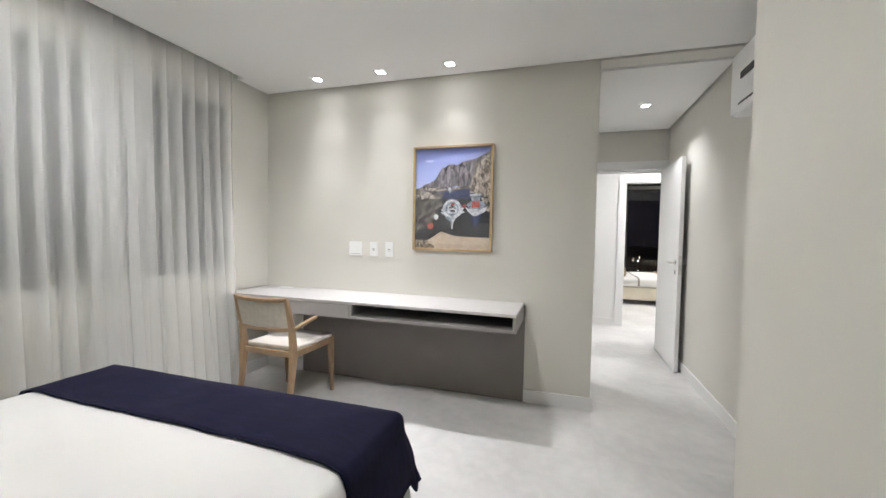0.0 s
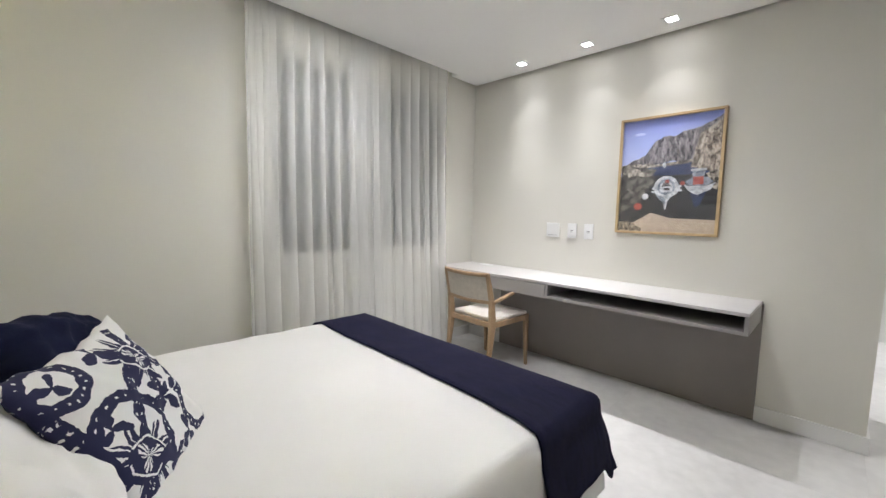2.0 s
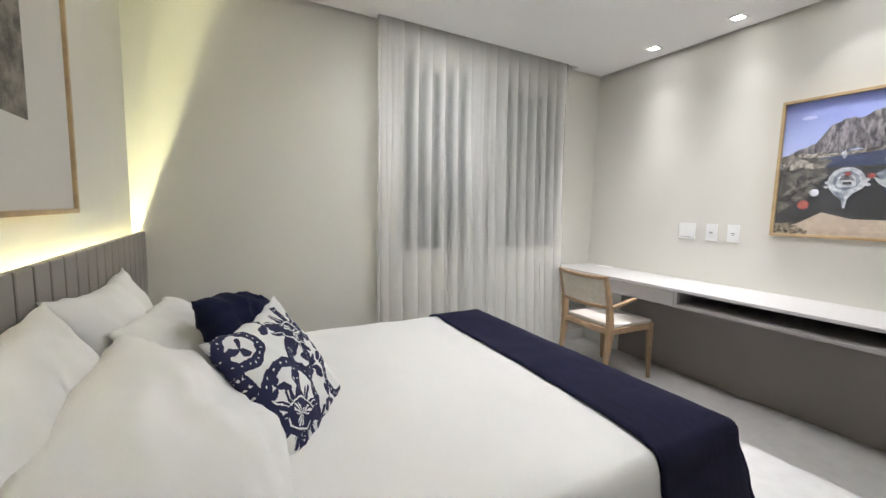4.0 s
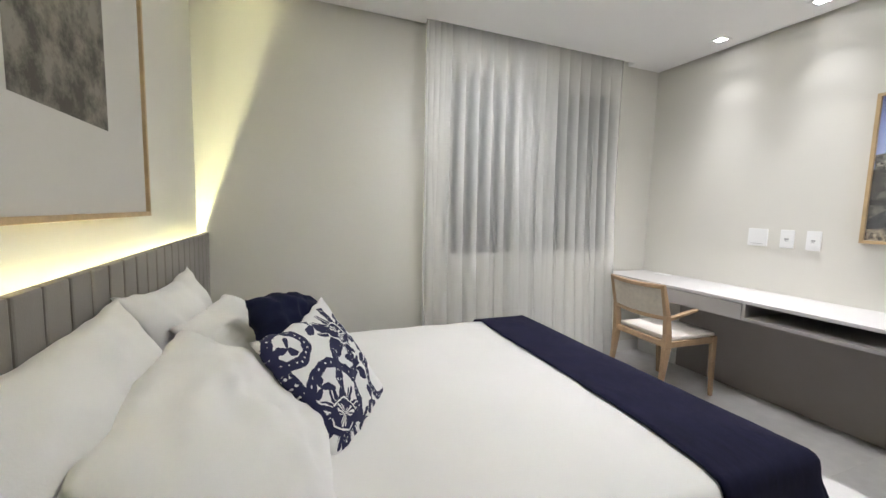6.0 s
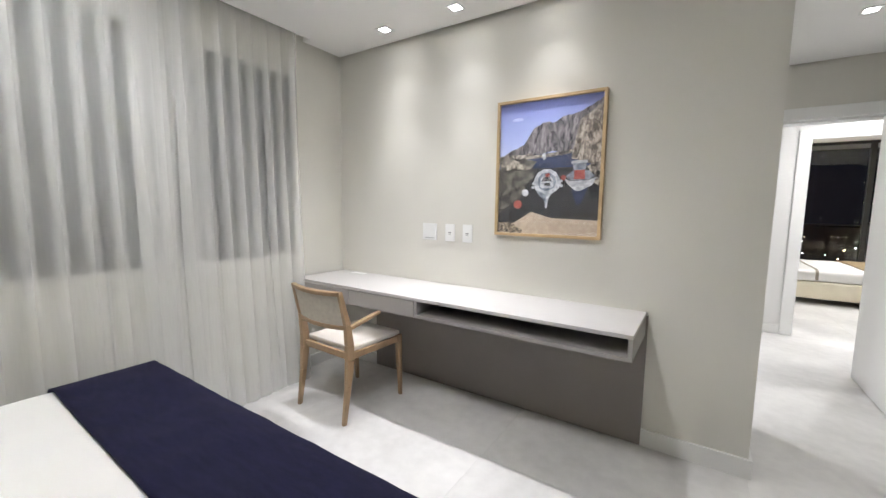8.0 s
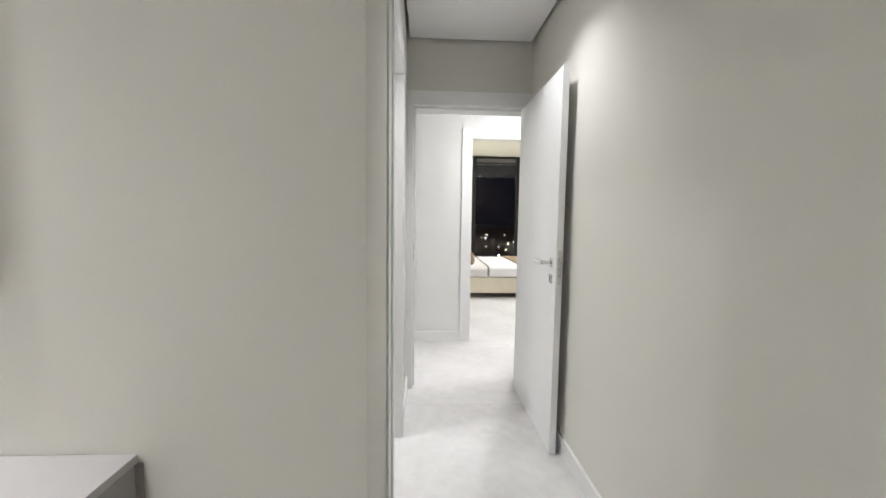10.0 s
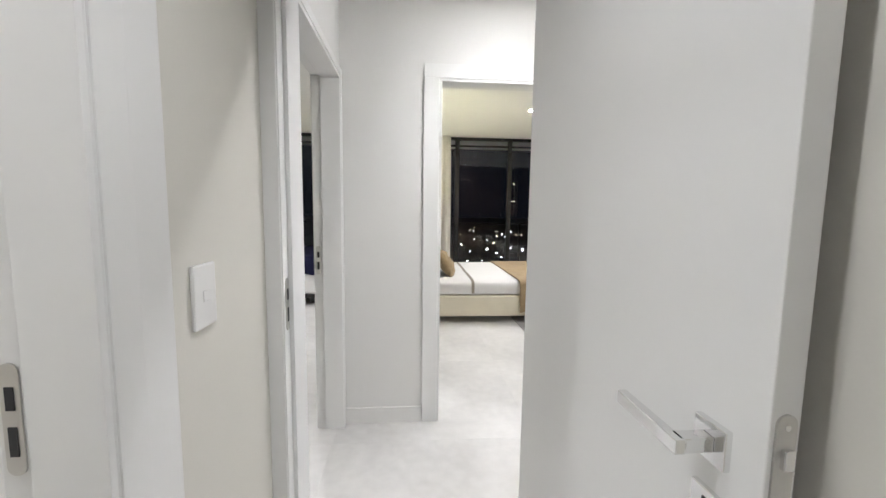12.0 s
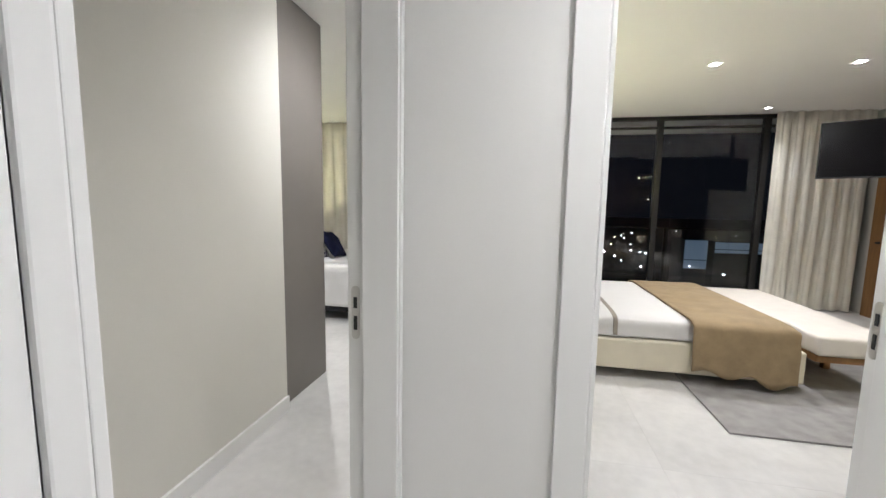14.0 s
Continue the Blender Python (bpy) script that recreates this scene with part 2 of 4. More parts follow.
# ---- builders ----
def box(bm, x0, x1, y0, y1, z0, z1):
    vs = [bm.verts.new((x, y, z)) for x in (x0, x1) for y in (y0, y1) for z in (z0, z1)]
    for f in ((0, 1, 3, 2), (4, 6, 7, 5), (0, 4, 5, 1), (2, 3, 7, 6), (0, 2, 6, 4), (1, 5, 7, 3)):
        bm.faces.new([vs[i] for i in f])
    return vs


def to_mesh(name, bm, mat, smooth=False):
    bmesh.ops.recalc_face_normals(bm, faces=bm.faces)
    me = bpy.data.meshes.new(name)
    bm.to_mesh(me)
    bm.free()
    me.materials.append(mat)
    if smooth:
        me.polygons.foreach_set("use_smooth", [True] * len(me.polygons))
    return me


def part(name, bm, mat, parent=None, label="", smooth=False, m=None):
    ob = new(name, to_mesh(name, bm, mat, smooth))
    if m is not None:
        ob.matrix_world = m
    if parent is not None:
        ob.parent = parent
    return tagged(ob, label)


def boxes(*dims, bevel=0.0, segments=2):
    bm = bmesh.new()
    for d in dims:
        box(bm, *d)
    if bevel:
        bmesh.ops.bevel(bm, geom=bm.edges[:], offset=bevel, segments=segments, affect="EDGES", profile=0.6)
    return bm


def empty(name, x=0, y=0, z=0, **tags):
    ob = new(name)
    ob.location = (x, y, z)
    ob.empty_display_size = 0.1
    return tagged(ob, **tags)


def structure(name, bm, mat, label, category="wall", parent=None):
    return tagged(part(name, bm, mat, parent), label, category, kind="structure")


def tube(bm, a, b, r0, r1=None, n=12):
    """A tapered round bar from a to b."""
    a, b, r1 = Vector(a), Vector(b), r0 if r1 is None else r1
    q = (b - a).to_track_quat("Z", "Y")
    rings = []
    for p, r in ((a, r0), (b, r1)):
        rings.append([bm.verts.new(p + q @ Vector((r * math.cos(i * math.tau / n), r * math.sin(i * math.tau / n), 0))) for i in range(n)])
    for i in range(n):
        bm.faces.new((rings[0][i], rings[0][(i + 1) % n], rings[1][(i + 1) % n], rings[1][i]))
    bm.faces.new(rings[0][::-1])
    bm.faces.new(rings[1])


def beam(bm, a, b, w0, d0, w1=None, d1=None):
    """A tapered rectangular bar from a to b: w across x, d across y (or z for level bars)."""
    a, b = Vector(a), Vector(b)
    w1, d1 = w0 if w1 is None else w1, d0 if d1 is None else d1
    level = abs(b.z - a.z) < 0.5 * (b - a).length
    if level:
        along = (b - a).normalized()
        side, up = Vector((-along.y, along.x, 0)).normalized(), Vector((0, 0, 1))
    else:
        side, up = Vector((1, 0, 0)), Vector((0, 1, 0))
    ends = []
    for p, w, d in ((a, w0, d0), (b, w1, d1)):
        ends.append([bm.verts.new(p + side * (sx * w / 2) + up * (sy * d / 2)) for sx, sy in ((-1, -1), (1, -1), (1, 1), (-1, 1))])
    for i in range(4):
        bm.faces.new((ends[0][i], ends[0][(i + 1) % 4], ends[1][(i + 1) % 4], ends[1][i]))
    bm.faces.new(ends[0][::-1])
    bm.faces.new(ends[1])


def soft_edges(bm, w=0.004, segments=2):
    bmesh.ops.bevel(bm, geom=bm.edges[:], offset=w, segments=segments, affect="EDGES", profile=0.6)
    return bm


def sheet(us, vs, fn):
    """A surface over two lists of parameters."""
    bm = bmesh.new()
    grid = [[bm.verts.new(fn(u, v)) for v in vs] for u in us]
    for i in range(len(us) - 1):
        for j in range(len(vs) - 1):
            bm.faces.new((grid[i][j], grid[i + 1][j], grid[i + 1][j + 1], grid[i][j + 1]))
    return bm


def steps(a, b, n):
    return [a + (b - a) * i / n for i in range(n + 1)]


def thick(ob, t, offset=0.0):
    s = ob.modifiers.new("thickness", "SOLIDIFY")
    s.thickness, s.offset = t, offset
    return ob


def cushion(name, mat, w, h, t, m, label, category="pillow", parent=None, seed=0, pinch=0.06, sag=0.0, crumple=1.0):
    """A filled cushion: two bulged faces meeting at a seam, with pinched corners and soft dents."""
    bm = bmesh.new()
    n = 40
    sides = []
    for sgn in (1, -1):
        grid = []
        for i in range(n + 1):
            row = []
            for j in range(n + 1):
                u, v = 2 * i / n - 1, 2 * j / n - 1
                e = (1 - abs(u) ** 2.6) * (1 - abs(v) ** 2.6)
                b = max(e, 0) ** 0.55
                pu = u * (1 - pinch * (1 - v * v)) * w / 2
                pv = v * (1 - pinch * (1 - u * u)) * h / 2
                dent = noise.noise(Vector((u * 1.7 + seed, v * 1.7, sgn * 3.0 + seed))) * 0.28 + noise.noise(Vector((u * 4 + seed, v * 4, sgn + seed))) * 0.14 + noise.noise(Vector((u * 9 + seed, v * 5, sgn + seed))) * 0.05
                z = sgn * t / 2 * b * (1 + dent)
                rim = max(abs(u), abs(v)) ** 3
                z += (0.5 - abs(noise.noise(Vector((u * 3 + v * 2 + seed, v * 3 - u * 2, seed))))) * 0.016 * crumple * b
                z += noise.noise(Vector((u * 11 + seed, v * 11, seed + sgn))) * 0.007 * crumple * rim * min(1, b * 4)
                pu += noise.noise(Vector((v * 4, seed, u))) * 0.012 * crumple * abs(u)
                pv += noise.noise(Vector((u * 4, seed + 9, v))) * 0.012 * crumple * abs(v)
                row.append(bm.verts.new((pu, pv + sag * u * u * (-0.5 if v > 0 else 0), z)))
            grid.append(row)
        for i in range(n):
            for j in range(n):
                f = (grid[i][j], grid[i + 1][j], grid[i + 1][j + 1], grid[i][j + 1])
                bm.faces.new(f if sgn > 0 else f[::-1])
        sides.append(grid)
    bmesh.ops.remove_doubles(bm, verts=bm.verts[:], dist=0.0008)
    ob = part(name, bm, mat, parent, smooth=True, m=m)
    return tagged(ob, label, category)


def frame_from(origin, xdir, zdir):
    """A pose with its x along xdir and its z near zdir."""
    z = Vector(zdir).normalized()
    x = Vector(xdir)
    x = (x - z * x.dot(z)).normalized()
    y = z.cross(x)
    return Matrix.Translation(origin) @ Matrix((x, y, z)).transposed().to_4x4()


def downlight(x, y, z, watts, size=110, blend=0.7, radius=0.02, colour=WARM, side=0.05, group="recessed downlights", lens=None):
    """A square recessed downlight: trim, reflector cup and lens, with its beam."""
    e = empty("ceiling_light", x, y, z, label="small square recessed ceiling downlight, lit", category="downlight", group=group)
    bm = bmesh.new()
    s, t = side, 0.006
    for a in ((-s, s, -s, -s + t), (-s, s, s - t, s), (-s, -s + t, -s + t, s - t), (s - t, s, -s + t, s - t)):
        box(bm, a[0], a[1], a[2], a[3], -0.004, 0.0)
    part("trim", bm, M_PLASTIC, e)
    c = 0.6 * s
    cup = boxes((-s + t, s - t, -s + t, -c, -0.003, -0.0005), (-s + t, s - t, c, s - t, -0.003, -0.0005), (-s + t, -c, -c, c, -0.003, -0.0005), (c, s - t, -c, c, -0.003, -0.0005))
    part("reflector", cup, M_LACQUER, e)
    part("lens", boxes((-c, c, -c, c, -0.0025, -0.001)), lens or M_LAMP, e, "glowing lens")
    spot(x, y, z - 0.012, watts, size, blend, radius, colour)
    return e

# ---- lights ----
DESK_SPOTS = ((0.70, -0.215), (1.29, -0.215), (1.87, -0.215))
for x, y in DESK_SPOTS:
    downlight(x, y, 2.60, 9, 94, 1.0, 0.012, group="downlights along the desk wall")
    spot(x, y, 2.588, 54, 72, 1.0, 0.012).matrix_world = pose(x, y, 2.588, -11)
downlight(3.44, 1.09, 2.575, 40, 120, 1.0, 0.015, group="corridor downlights")
# two assumed lamps out of view, added to light the bed and walls
for x, y in ((1.95, -1.66), (0.80, -1.80)):
    downlight(x, y, 2.60, 29, 150, 1.0, 0.03, group="downlights over the bed", lens=M_BEDLAMP)
# this first lamp is assumed, out of view, to light the vanity
downlight(2.2, 1.1, 2.50, 58, 140, 1.0, group="bathroom downlights")
downlight(1.25, 0.85, 2.50, 52, 130, 1.0, group="bathroom downlights")
# out of view; placed and powered to even out the hall walls
for x in (3.98, 5.3):
    downlight(x, 2.60, 2.60, 52, 132, 1.0, group="hall downlights", lens=M_BEDLAMP)
# the lamp at y 4.4 is unseen, added to brighten the room
for x, y in ((5.05, 6.2), (6.25, 6.3), (5.05, 4.4)):
    downlight(x, y, 2.72, 85, 140, 1.0, group="downlights of the large bedroom", lens=M_BEDLAMP if y > 5 else M_FILLLENS)
downlight(6.45, 8.0, 2.72, 40, 120, 1.0, group="downlights of the large bedroom")
# both lamps are out of view, added to light this bedroom
for x, y in ((2.4, 4.6), (1.4, 5.6)):
    downlight(x, y, 2.72, 86, 140, 1.0, group="downlights of the second bedroom", lens=M_FILLLENS)

# ---- structure ----
structure("wall_west", boxes((-0.2, 0, -3.85, -2.09, 0, 2.75), (-0.2, 0, -0.46, 0.12, 0, 2.75), (-0.2, 0, -2.09, -0.46, 0, 0.955), (-0.2, 0, -2.09, -0.46, 2.33, 2.75)), M_WALL, "greige painted wall with the window")
structure("wall_headboard", boxes((0, 4.0, -3.85, -3.70, 0, 2.75)), M_WALL, "greige painted wall behind the bed")
structure("wall_desk", boxes((0, 2.955, 0, 0.12, 0, 2.75)), M_WALL, "greige painted wall behind the desk")
structure("wall_lintel", boxes((2.955, 3.87, 0, 0.16, 2.592, 2.75)), M_WALL, "greige lintel at the mouth of the corridor")
structure("wall_right", boxes((3.87, 4.0, -3.70, 2.05, 0, 2.75)), M_WALL, "greige painted wall along the corridor")
structure("wall_pier", boxes((3.28, 3.87, -3.70, -1.66, 0, 2.75)), M_WALL, "greige painted pier beside the walkway")
structure("wall_bathroom", boxes((2.82, 2.955, 0.12, 0.60, 0, 2.75), (2.82, 2.955, 1.44, 2.05, 0, 2.75), (2.82, 2.955, 0.60, 1.44, 2.14, 2.75)), M_WALL, "greige wall with the bathroom doorway")
structure("wall_door", boxes((0.5, 2.97, 2.05, 2.22, 0, 2.75), (3.886, 6.6, 2.05, 2.22, 0, 2.75), (2.97, 3.886, 2.05, 2.22, 2.151, 2.75)), M_WALL, "greige wall with the bedroom doorway")
structure("wall_bathroom_west", boxes((0.35, 0.5, 0.12, 2.19, 0, 2.75)), M_STONE, "beige porcelain bathroom wall")
structure("wall_hall_left", boxes((2.845, 2.984, 2.22, 2.249, 0, 2.75), (2.845, 2.984, 3.185, 3.36, 0, 2.75), (2.845, 2.984, 2.249, 3.185, 2.14, 2.75)), M_WHITEWALL, "white hall wall with a doorway")
structure("wall_hall_end", boxes((2.984, 3.535, 3.203, 3.36, 0, 2.75), (4.405, 6.6, 3.203, 3.36, 0, 2.75), (3.535, 4.405, 3.203, 3.36, 2.162, 2.75)), M_WHITEWALL, "white hall wall with the large bedroom's doorway")
structure("wall_hall_right", boxes((6.6, 6.75, 2.05, 3.36, 0, 2.75)), M_WHITEWALL, "white wall closing the hall")
structure("wall_entry", boxes((1.74, 1.86, 2.19, 4.285, 0, 2.75)), M_WALL, "greige wall in the second bedroom")
structure("wall_bedroom_west", boxes((-0.45, -0.3, 2.19, 8.62, 0, 2.75)), M_WALL, "greige wall behind the second bed")
structure("wall_bedroom_south", boxes((-0.3, 0.35, 2.05, 2.19, 0, 2.75)), M_WALL, "greige wall of the second bedroom")
structure("wall_between", boxes((2.965, 3.28, 3.36, 8.62, 0, 2.75)), M_WALL, "greige wall between the two far bedrooms")
structure("wall_far_right", boxes((8.0, 8.15, 3.36, 8.62, 0, 2.75), (6.6, 8.0, 3.21, 3.36, 0, 2.75)), M_WALL, "greige wall of the large bedroom")

# ceilings, held a shadow gap away from the walls
G = 0.022
structure("ceiling_bedroom", boxes((0.10, 3.87 - G, -3.70 + G, -G, 2.60, 2.63), (G, 0.10, -3.70 + G, -2.23, 2.60, 2.63), (G, 0.10, -0.39, -G, 2.60, 2.63)), M_CEIL, "white plasterboard ceiling with a curtain slot", "ceiling")
structure("ceiling_corridor", boxes((2.955 + G, 3.87 - G, 0.1602, 2.05 - G, 2.575, 2.60)), M_CEIL, "white corridor ceiling", "ceiling")
structure("ceiling_bathroom", boxes((0.5, 2.82, 0.12, 2.05, 2.50, 2.53)), M_CEIL, "white bathroom ceiling", "ceiling")
structure("ceiling_hall", boxes((2.984, 6.6, 2.22, 3.203, 2.60, 2.63)), M_CEIL, "white hall ceiling", "ceiling")
structure("ceiling_bedroom_2", boxes((-0.3, 2.965, 2.19, 8.20, 2.72, 2.75)), M_CEIL, "white ceiling of the second bedroom", "ceiling")
structure("ceiling_bedroom_3", boxes((3.28, 8.0, 3.36, 8.20, 2.72, 2.75)), M_CEIL, "white ceiling of the large bedroom", "ceiling")
structure("roof_slab", boxes((-0.45, 8.15, -3.85, 10.0, 2.752, 2.95)), M_CEIL, "concrete slab over the flat", "ceiling")

# skirting boards
SK = 0.10


def skirting(*dims):
    bm = boxes(*dims)
    return structure("baseboard", bm, M_SKIRT, "white painted skirting board", "baseboard")


skirting((2.462, 2.955, -0.015, 0, 0, SK))
skirting((2.955, 2.970, -0.015, 0.52, 0, SK), (2.955, 2.970, 1.52, 2.03, 0, SK))
skirting((3.855, 3.87, -1.66, 2.03, 0, SK))
skirting((3.265, 3.28, -3.70, -1.66, 0, SK))
skirting((0, 0.015, -3.60, -0.02, 0, SK))
skirting((3.002, 3.472, 3.188, 3.203, 0, SK))
skirting((4.468, 6.6, 3.188, 3.203, 0, SK))
skirting((1.86, 1.875, 2.19, 4.285, 0, SK))
skirting((0.02, 0.42, -0.015, 0, 0, SK))


# ---- doorways and doors ----
def doorway(name, axis, at0, at1, a0, a1, top, label, cas=0.08, rebate=0, head=None, wide=0.0):
    """Lining, stop and casings of an opening; axis is the way through it; a0, a1 are its clear sides, at0, at1 the wall faces.
    The leaf shuts into a rebate on the side of at0 (rebate 0) or at1 (rebate 1); wide adds a second, flatter casing strip."""
    e = empty(name, label=label, category="door frame")
    tagged(e, kind="structure")

    def put(nm, across0, across1, thr0, thr1, z0, z1, bev=0.003):
        d = (across0, across1, thr0, thr1, z0, z1) if axis == "y" else (thr0, thr1, across0, across1, z0, z1)
        part(nm, boxes(d, bevel=bev), M_LACQUER, e)

    lin = 0.035
    p, q = at0 - 0.012, at1 + 0.012
    put("jamb", a0 - lin, a0, p, q, 0, top)
    put("jamb", a1, a1 + lin, p, q, 0, top)
    put("head", a0 - lin, a1 + lin, p, q, top, top + lin)
    s0, s1 = (p + 0.052, q) if rebate == 0 else (p, q - 0.052)
    put("stop", a0, a0 + 0.014, s0, s1, 0, top - 0.014, 0.002)
    put("stop", a1 - 0.014, a1, s0, s1, 0, top - 0.014, 0.002)
    put("stop", a0, a1, s0, s1, top - 0.014, top, 0.002)
    over = top + (cas + 0.01 if head is None else head)
    for thr, thin in (((at0 - 0.016, at0), (at0 - 0.009, at0)), ((at1, at1 + 0.016), (at1, at1 + 0.009))):
        put("casing", a0 - cas, a0 - 0.004, *thr, 0, top + 0.004)
        put("casing", a1 + 0.004, a1 + cas, *thr, 0, top + 0.004)
        put("casing", a0 - cas, a1 + cas, *thr, top + 0.004, over)
        if wide:
            put("outer_casing", a0 - cas - wide, a0 - cas, *thin, 0, over)
            put("outer_casing", a1 + cas, a1 + cas + wide, *thin, 0, over)
            put("outer_casing", a0 - cas - wide, a1 + cas + wide, *thin, over, over + wide)
    return e


def stadium(w, h, d):
    """A round-ended plate in x-z, half width w and half height h, facing -y."""
    bm = bmesh.new()
    n = 10
    ring = [bm.verts.new((w * math.cos(a), 0, h - w + w * math.sin(a))) for a in (math.pi * i / n for i in range(n + 1))]
    ring += [bm.verts.new((-w * math.cos(a), 0, -h + w - w * math.sin(a))) for a in (math.pi * i / n for i in range(n + 1))]
    f = bm.faces.new(ring)
    r = bmesh.ops.extrude_face_region(bm, geom=[f])
    bmesh.ops.translate(bm, vec=(0, -d, 0), verts=[v for v in r["geom"] if isinstance(v, bmesh.types.BMVert)])
    bmesh.ops.recalc_face_normals(bm, faces=bm.faces[:])
    return bm


def strike(e, m):
    """A rounded steel strike plate with two dark pockets, flat on the jamb (plate in x-z, facing -y)."""
    s = part("strike_plate", stadium(0.013, 0.085, 0.003), M_STEEL, e, "brushed steel strike plate", m=m)
    for z0, z1 in ((0.015, 0.05), (-0.055, -0.01)):
        part("pocket", boxes((-0.006, 0.006, -0.0045, -0.003, z0, z1)), M_BLACK, s)
    return s


door_frame = doorway("door_frame_1", "y", 2.05, 2.22, 3.006, 3.852, 2.116, "white lacquered frame of the bedroom doorway", cas=0.09)
strike(door_frame, pose(3.006, 2.068, 1.05, 0, 0, 90))
bath_frame = doorway("door_frame_2", "x", 2.82, 2.955, 0.64, 1.385, 2.105, "white lacquered frame of the bathroom doorway", cas=0.07, rebate=0, wide=0.095)
strike(bath_frame, pose(2.832, 1.385, 1.05))
left_frame = doorway("door_frame_3", "x", 2.845, 2.984, 2.284, 3.15, 2.105, "white lacquered frame of the second bedroom's doorway", cas=0.035)
strike(left_frame, pose(2.857, 3.15, 1.05))
far_frame = doorway("door_frame_4", "y", 3.203, 3.36, 3.570, 4.37, 2.127, "white lacquered frame of the large bedroom's doorway", cas=0.095, rebate=1, head=0.083)
strike(far_frame, pose(4.37, 3.346, 1.05, 0, 0, -90))


def lever(e, m):
    """A square rose with a flat lever and a square keyhole rose; built facing -x with the lever along +y."""
    rose = part("rose", boxes((-0.010, 0, -0.026, 0.026, -0.026, 0.026), bevel=0.002), M_CHROME, e, "square chrome rose", m=m)
    bm = boxes((-0.055, -0.010, -0.010, 0.010, -0.010, 0.010), (-0.062, -0.048, -0.012, 0.125, -0.010, 0.010), bevel=0.002)
    part("lever", bm, M_CHROME, e, "flat chrome lever", m=m)
    k = part("key_rose", boxes((-0.008, 0, -0.025, 0.025, -0.115, -0.065), bevel=0.002), M_CHROME, e, "square chrome keyhole rose", m=m)
    part("keyhole", boxes((-0.009, -0.008, -0.004, 0.004, -0.103, -0.077)), M_BLACK, k)


def door_leaf(name, label):
    e = empty(name, 3.788, 2.03, 0, label=label, category="door")
    part("leaf", boxes((0.0, 0.036, -0.86, 0.0, 0.008, 2.095), bevel=0.002), M_LACQUER, e)
    lever(e, pose(0, -0.79, 1.072))
    lever(e, pose(0.036, -0.79, 1.072) @ Matrix.Diagonal((-1, 1, 1, 1)))
    lock = part("lock_plate", stadium(0.012, 0.0925, 0.0025), M_STEEL, e, "steel lock faceplate", m=pose(0.018, -0.86, 1.0525))
    part("latch", boxes((-0.006, 0.006, -0.010, -0.0026, 0.032, 0.055), bevel=0.002), M_CHROME, lock)
    part("bolt_slot", boxes((-0.0065, 0.0065, -0.0032, -0.0026, -0.049, -0.007)), M_BLACK, lock)
    part("bolt", boxes((-0.005, 0.005, -0.0045, -0.0033, -0.047, -0.009)), M_STEEL, lock)
    for z in (0.078, -0.078):
        bm = bmesh.new()
        tube(bm, (0, -0.0036, z), (0, -0.0026, z), 0.0035)
        part("screw", bm, M_CHROME, lock)
    for z in (0.25, 1.05, 1.85):
        bm = bmesh.new()
        tube(bm, (0.018, 0.008, z - 0.045), (0.018, 0.008, z + 0.045), 0.007)
        part("hinge", bm, M_STEEL, e)
    tagged(e, kind="structure")
    return e


door_1 = door_leaf("door_1", "white lacquered bedroom door standing wide open")
# the large bedroom's own leaf, swung inside against the bed wall side
door_2 = empty("door_2", 3.572, 3.379, 0, label="white lacquered door of the large bedroom, open inwards", category="door", kind="structure")
part("leaf", boxes((-0.036, 0.0, 0.0, 0.80, 0.008, 2.08), bevel=0.002), M_LACQUER, door_2)
for z in (0.22, 1.04, 1.86):
    part("hinge", boxes((0.0, 0.006, -0.012, 0.012, z - 0.045, z + 0.045)), M_STEEL, door_2, "steel hinge")

# ---- floor: large porcelain tiles ----
structure("floor", boxes((-0.3, 8.15, -3.85, 8.62, -0.12, -0.0012)), M_JOINT, "pale grey cement-look porcelain floor", "floor")
FLOOR = bpy.data.objects["floor"]

# ---- bedroom: window and curtain ----
win = empty("window_1", label="dark aluminium sliding window behind the sheer curtain, night outside", category="window", kind="structure")
Y0, Y1, Z0, Z1 = -2.09, -0.46, 0.955, 2.33
bm = boxes((-0.14, -0.06, Y0, Y0 + 0.05, Z0, Z1), (-0.14, -0.06, Y1 - 0.05, Y1, Z0, Z1), (-0.14, -0.06, Y0 + 0.05, Y1 - 0.05, Z0, Z0 + 0.05), (-0.14, -0.06, Y0 + 0.05, Y1 - 0.05, Z1 - 0.05, Z1))
part("window_frame", bm, M_ALU, win)
ym = (Y0 + Y1) / 2
for a, b, xo in ((Y0 + 0.05, ym + 0.025, -0.085), (ym - 0.025, Y1 - 0.05, -0.115)):
    bm = boxes((xo - 0.012, xo + 0.012, a, a + 0.05, Z0 + 0.05, Z1 - 0.05), (xo - 0.012, xo + 0.012, b - 0.05, b, Z0 + 0.05, Z1 - 0.05), (xo - 0.012, xo + 0.012, a + 0.05, b - 0.05, Z0 + 0.05, Z0 + 0.11), (xo - 0.012, xo + 0.012, a + 0.05, b - 0.05, Z1 - 0.10, Z1 - 0.05))
    s = part("sash", bm, M_ALU, win)
    part("pane", boxes((xo - 0.003, xo + 0.003, a + 0.05, b - 0.05, Z0 + 0.11, Z1 - 0.10)), M_GLASS, s)
part("window_sill", boxes((-0.2, 0.006, Y0, Y1, Z0 - 0.003, Z0 + 0.012), bevel=0.002), M_STONE, win)


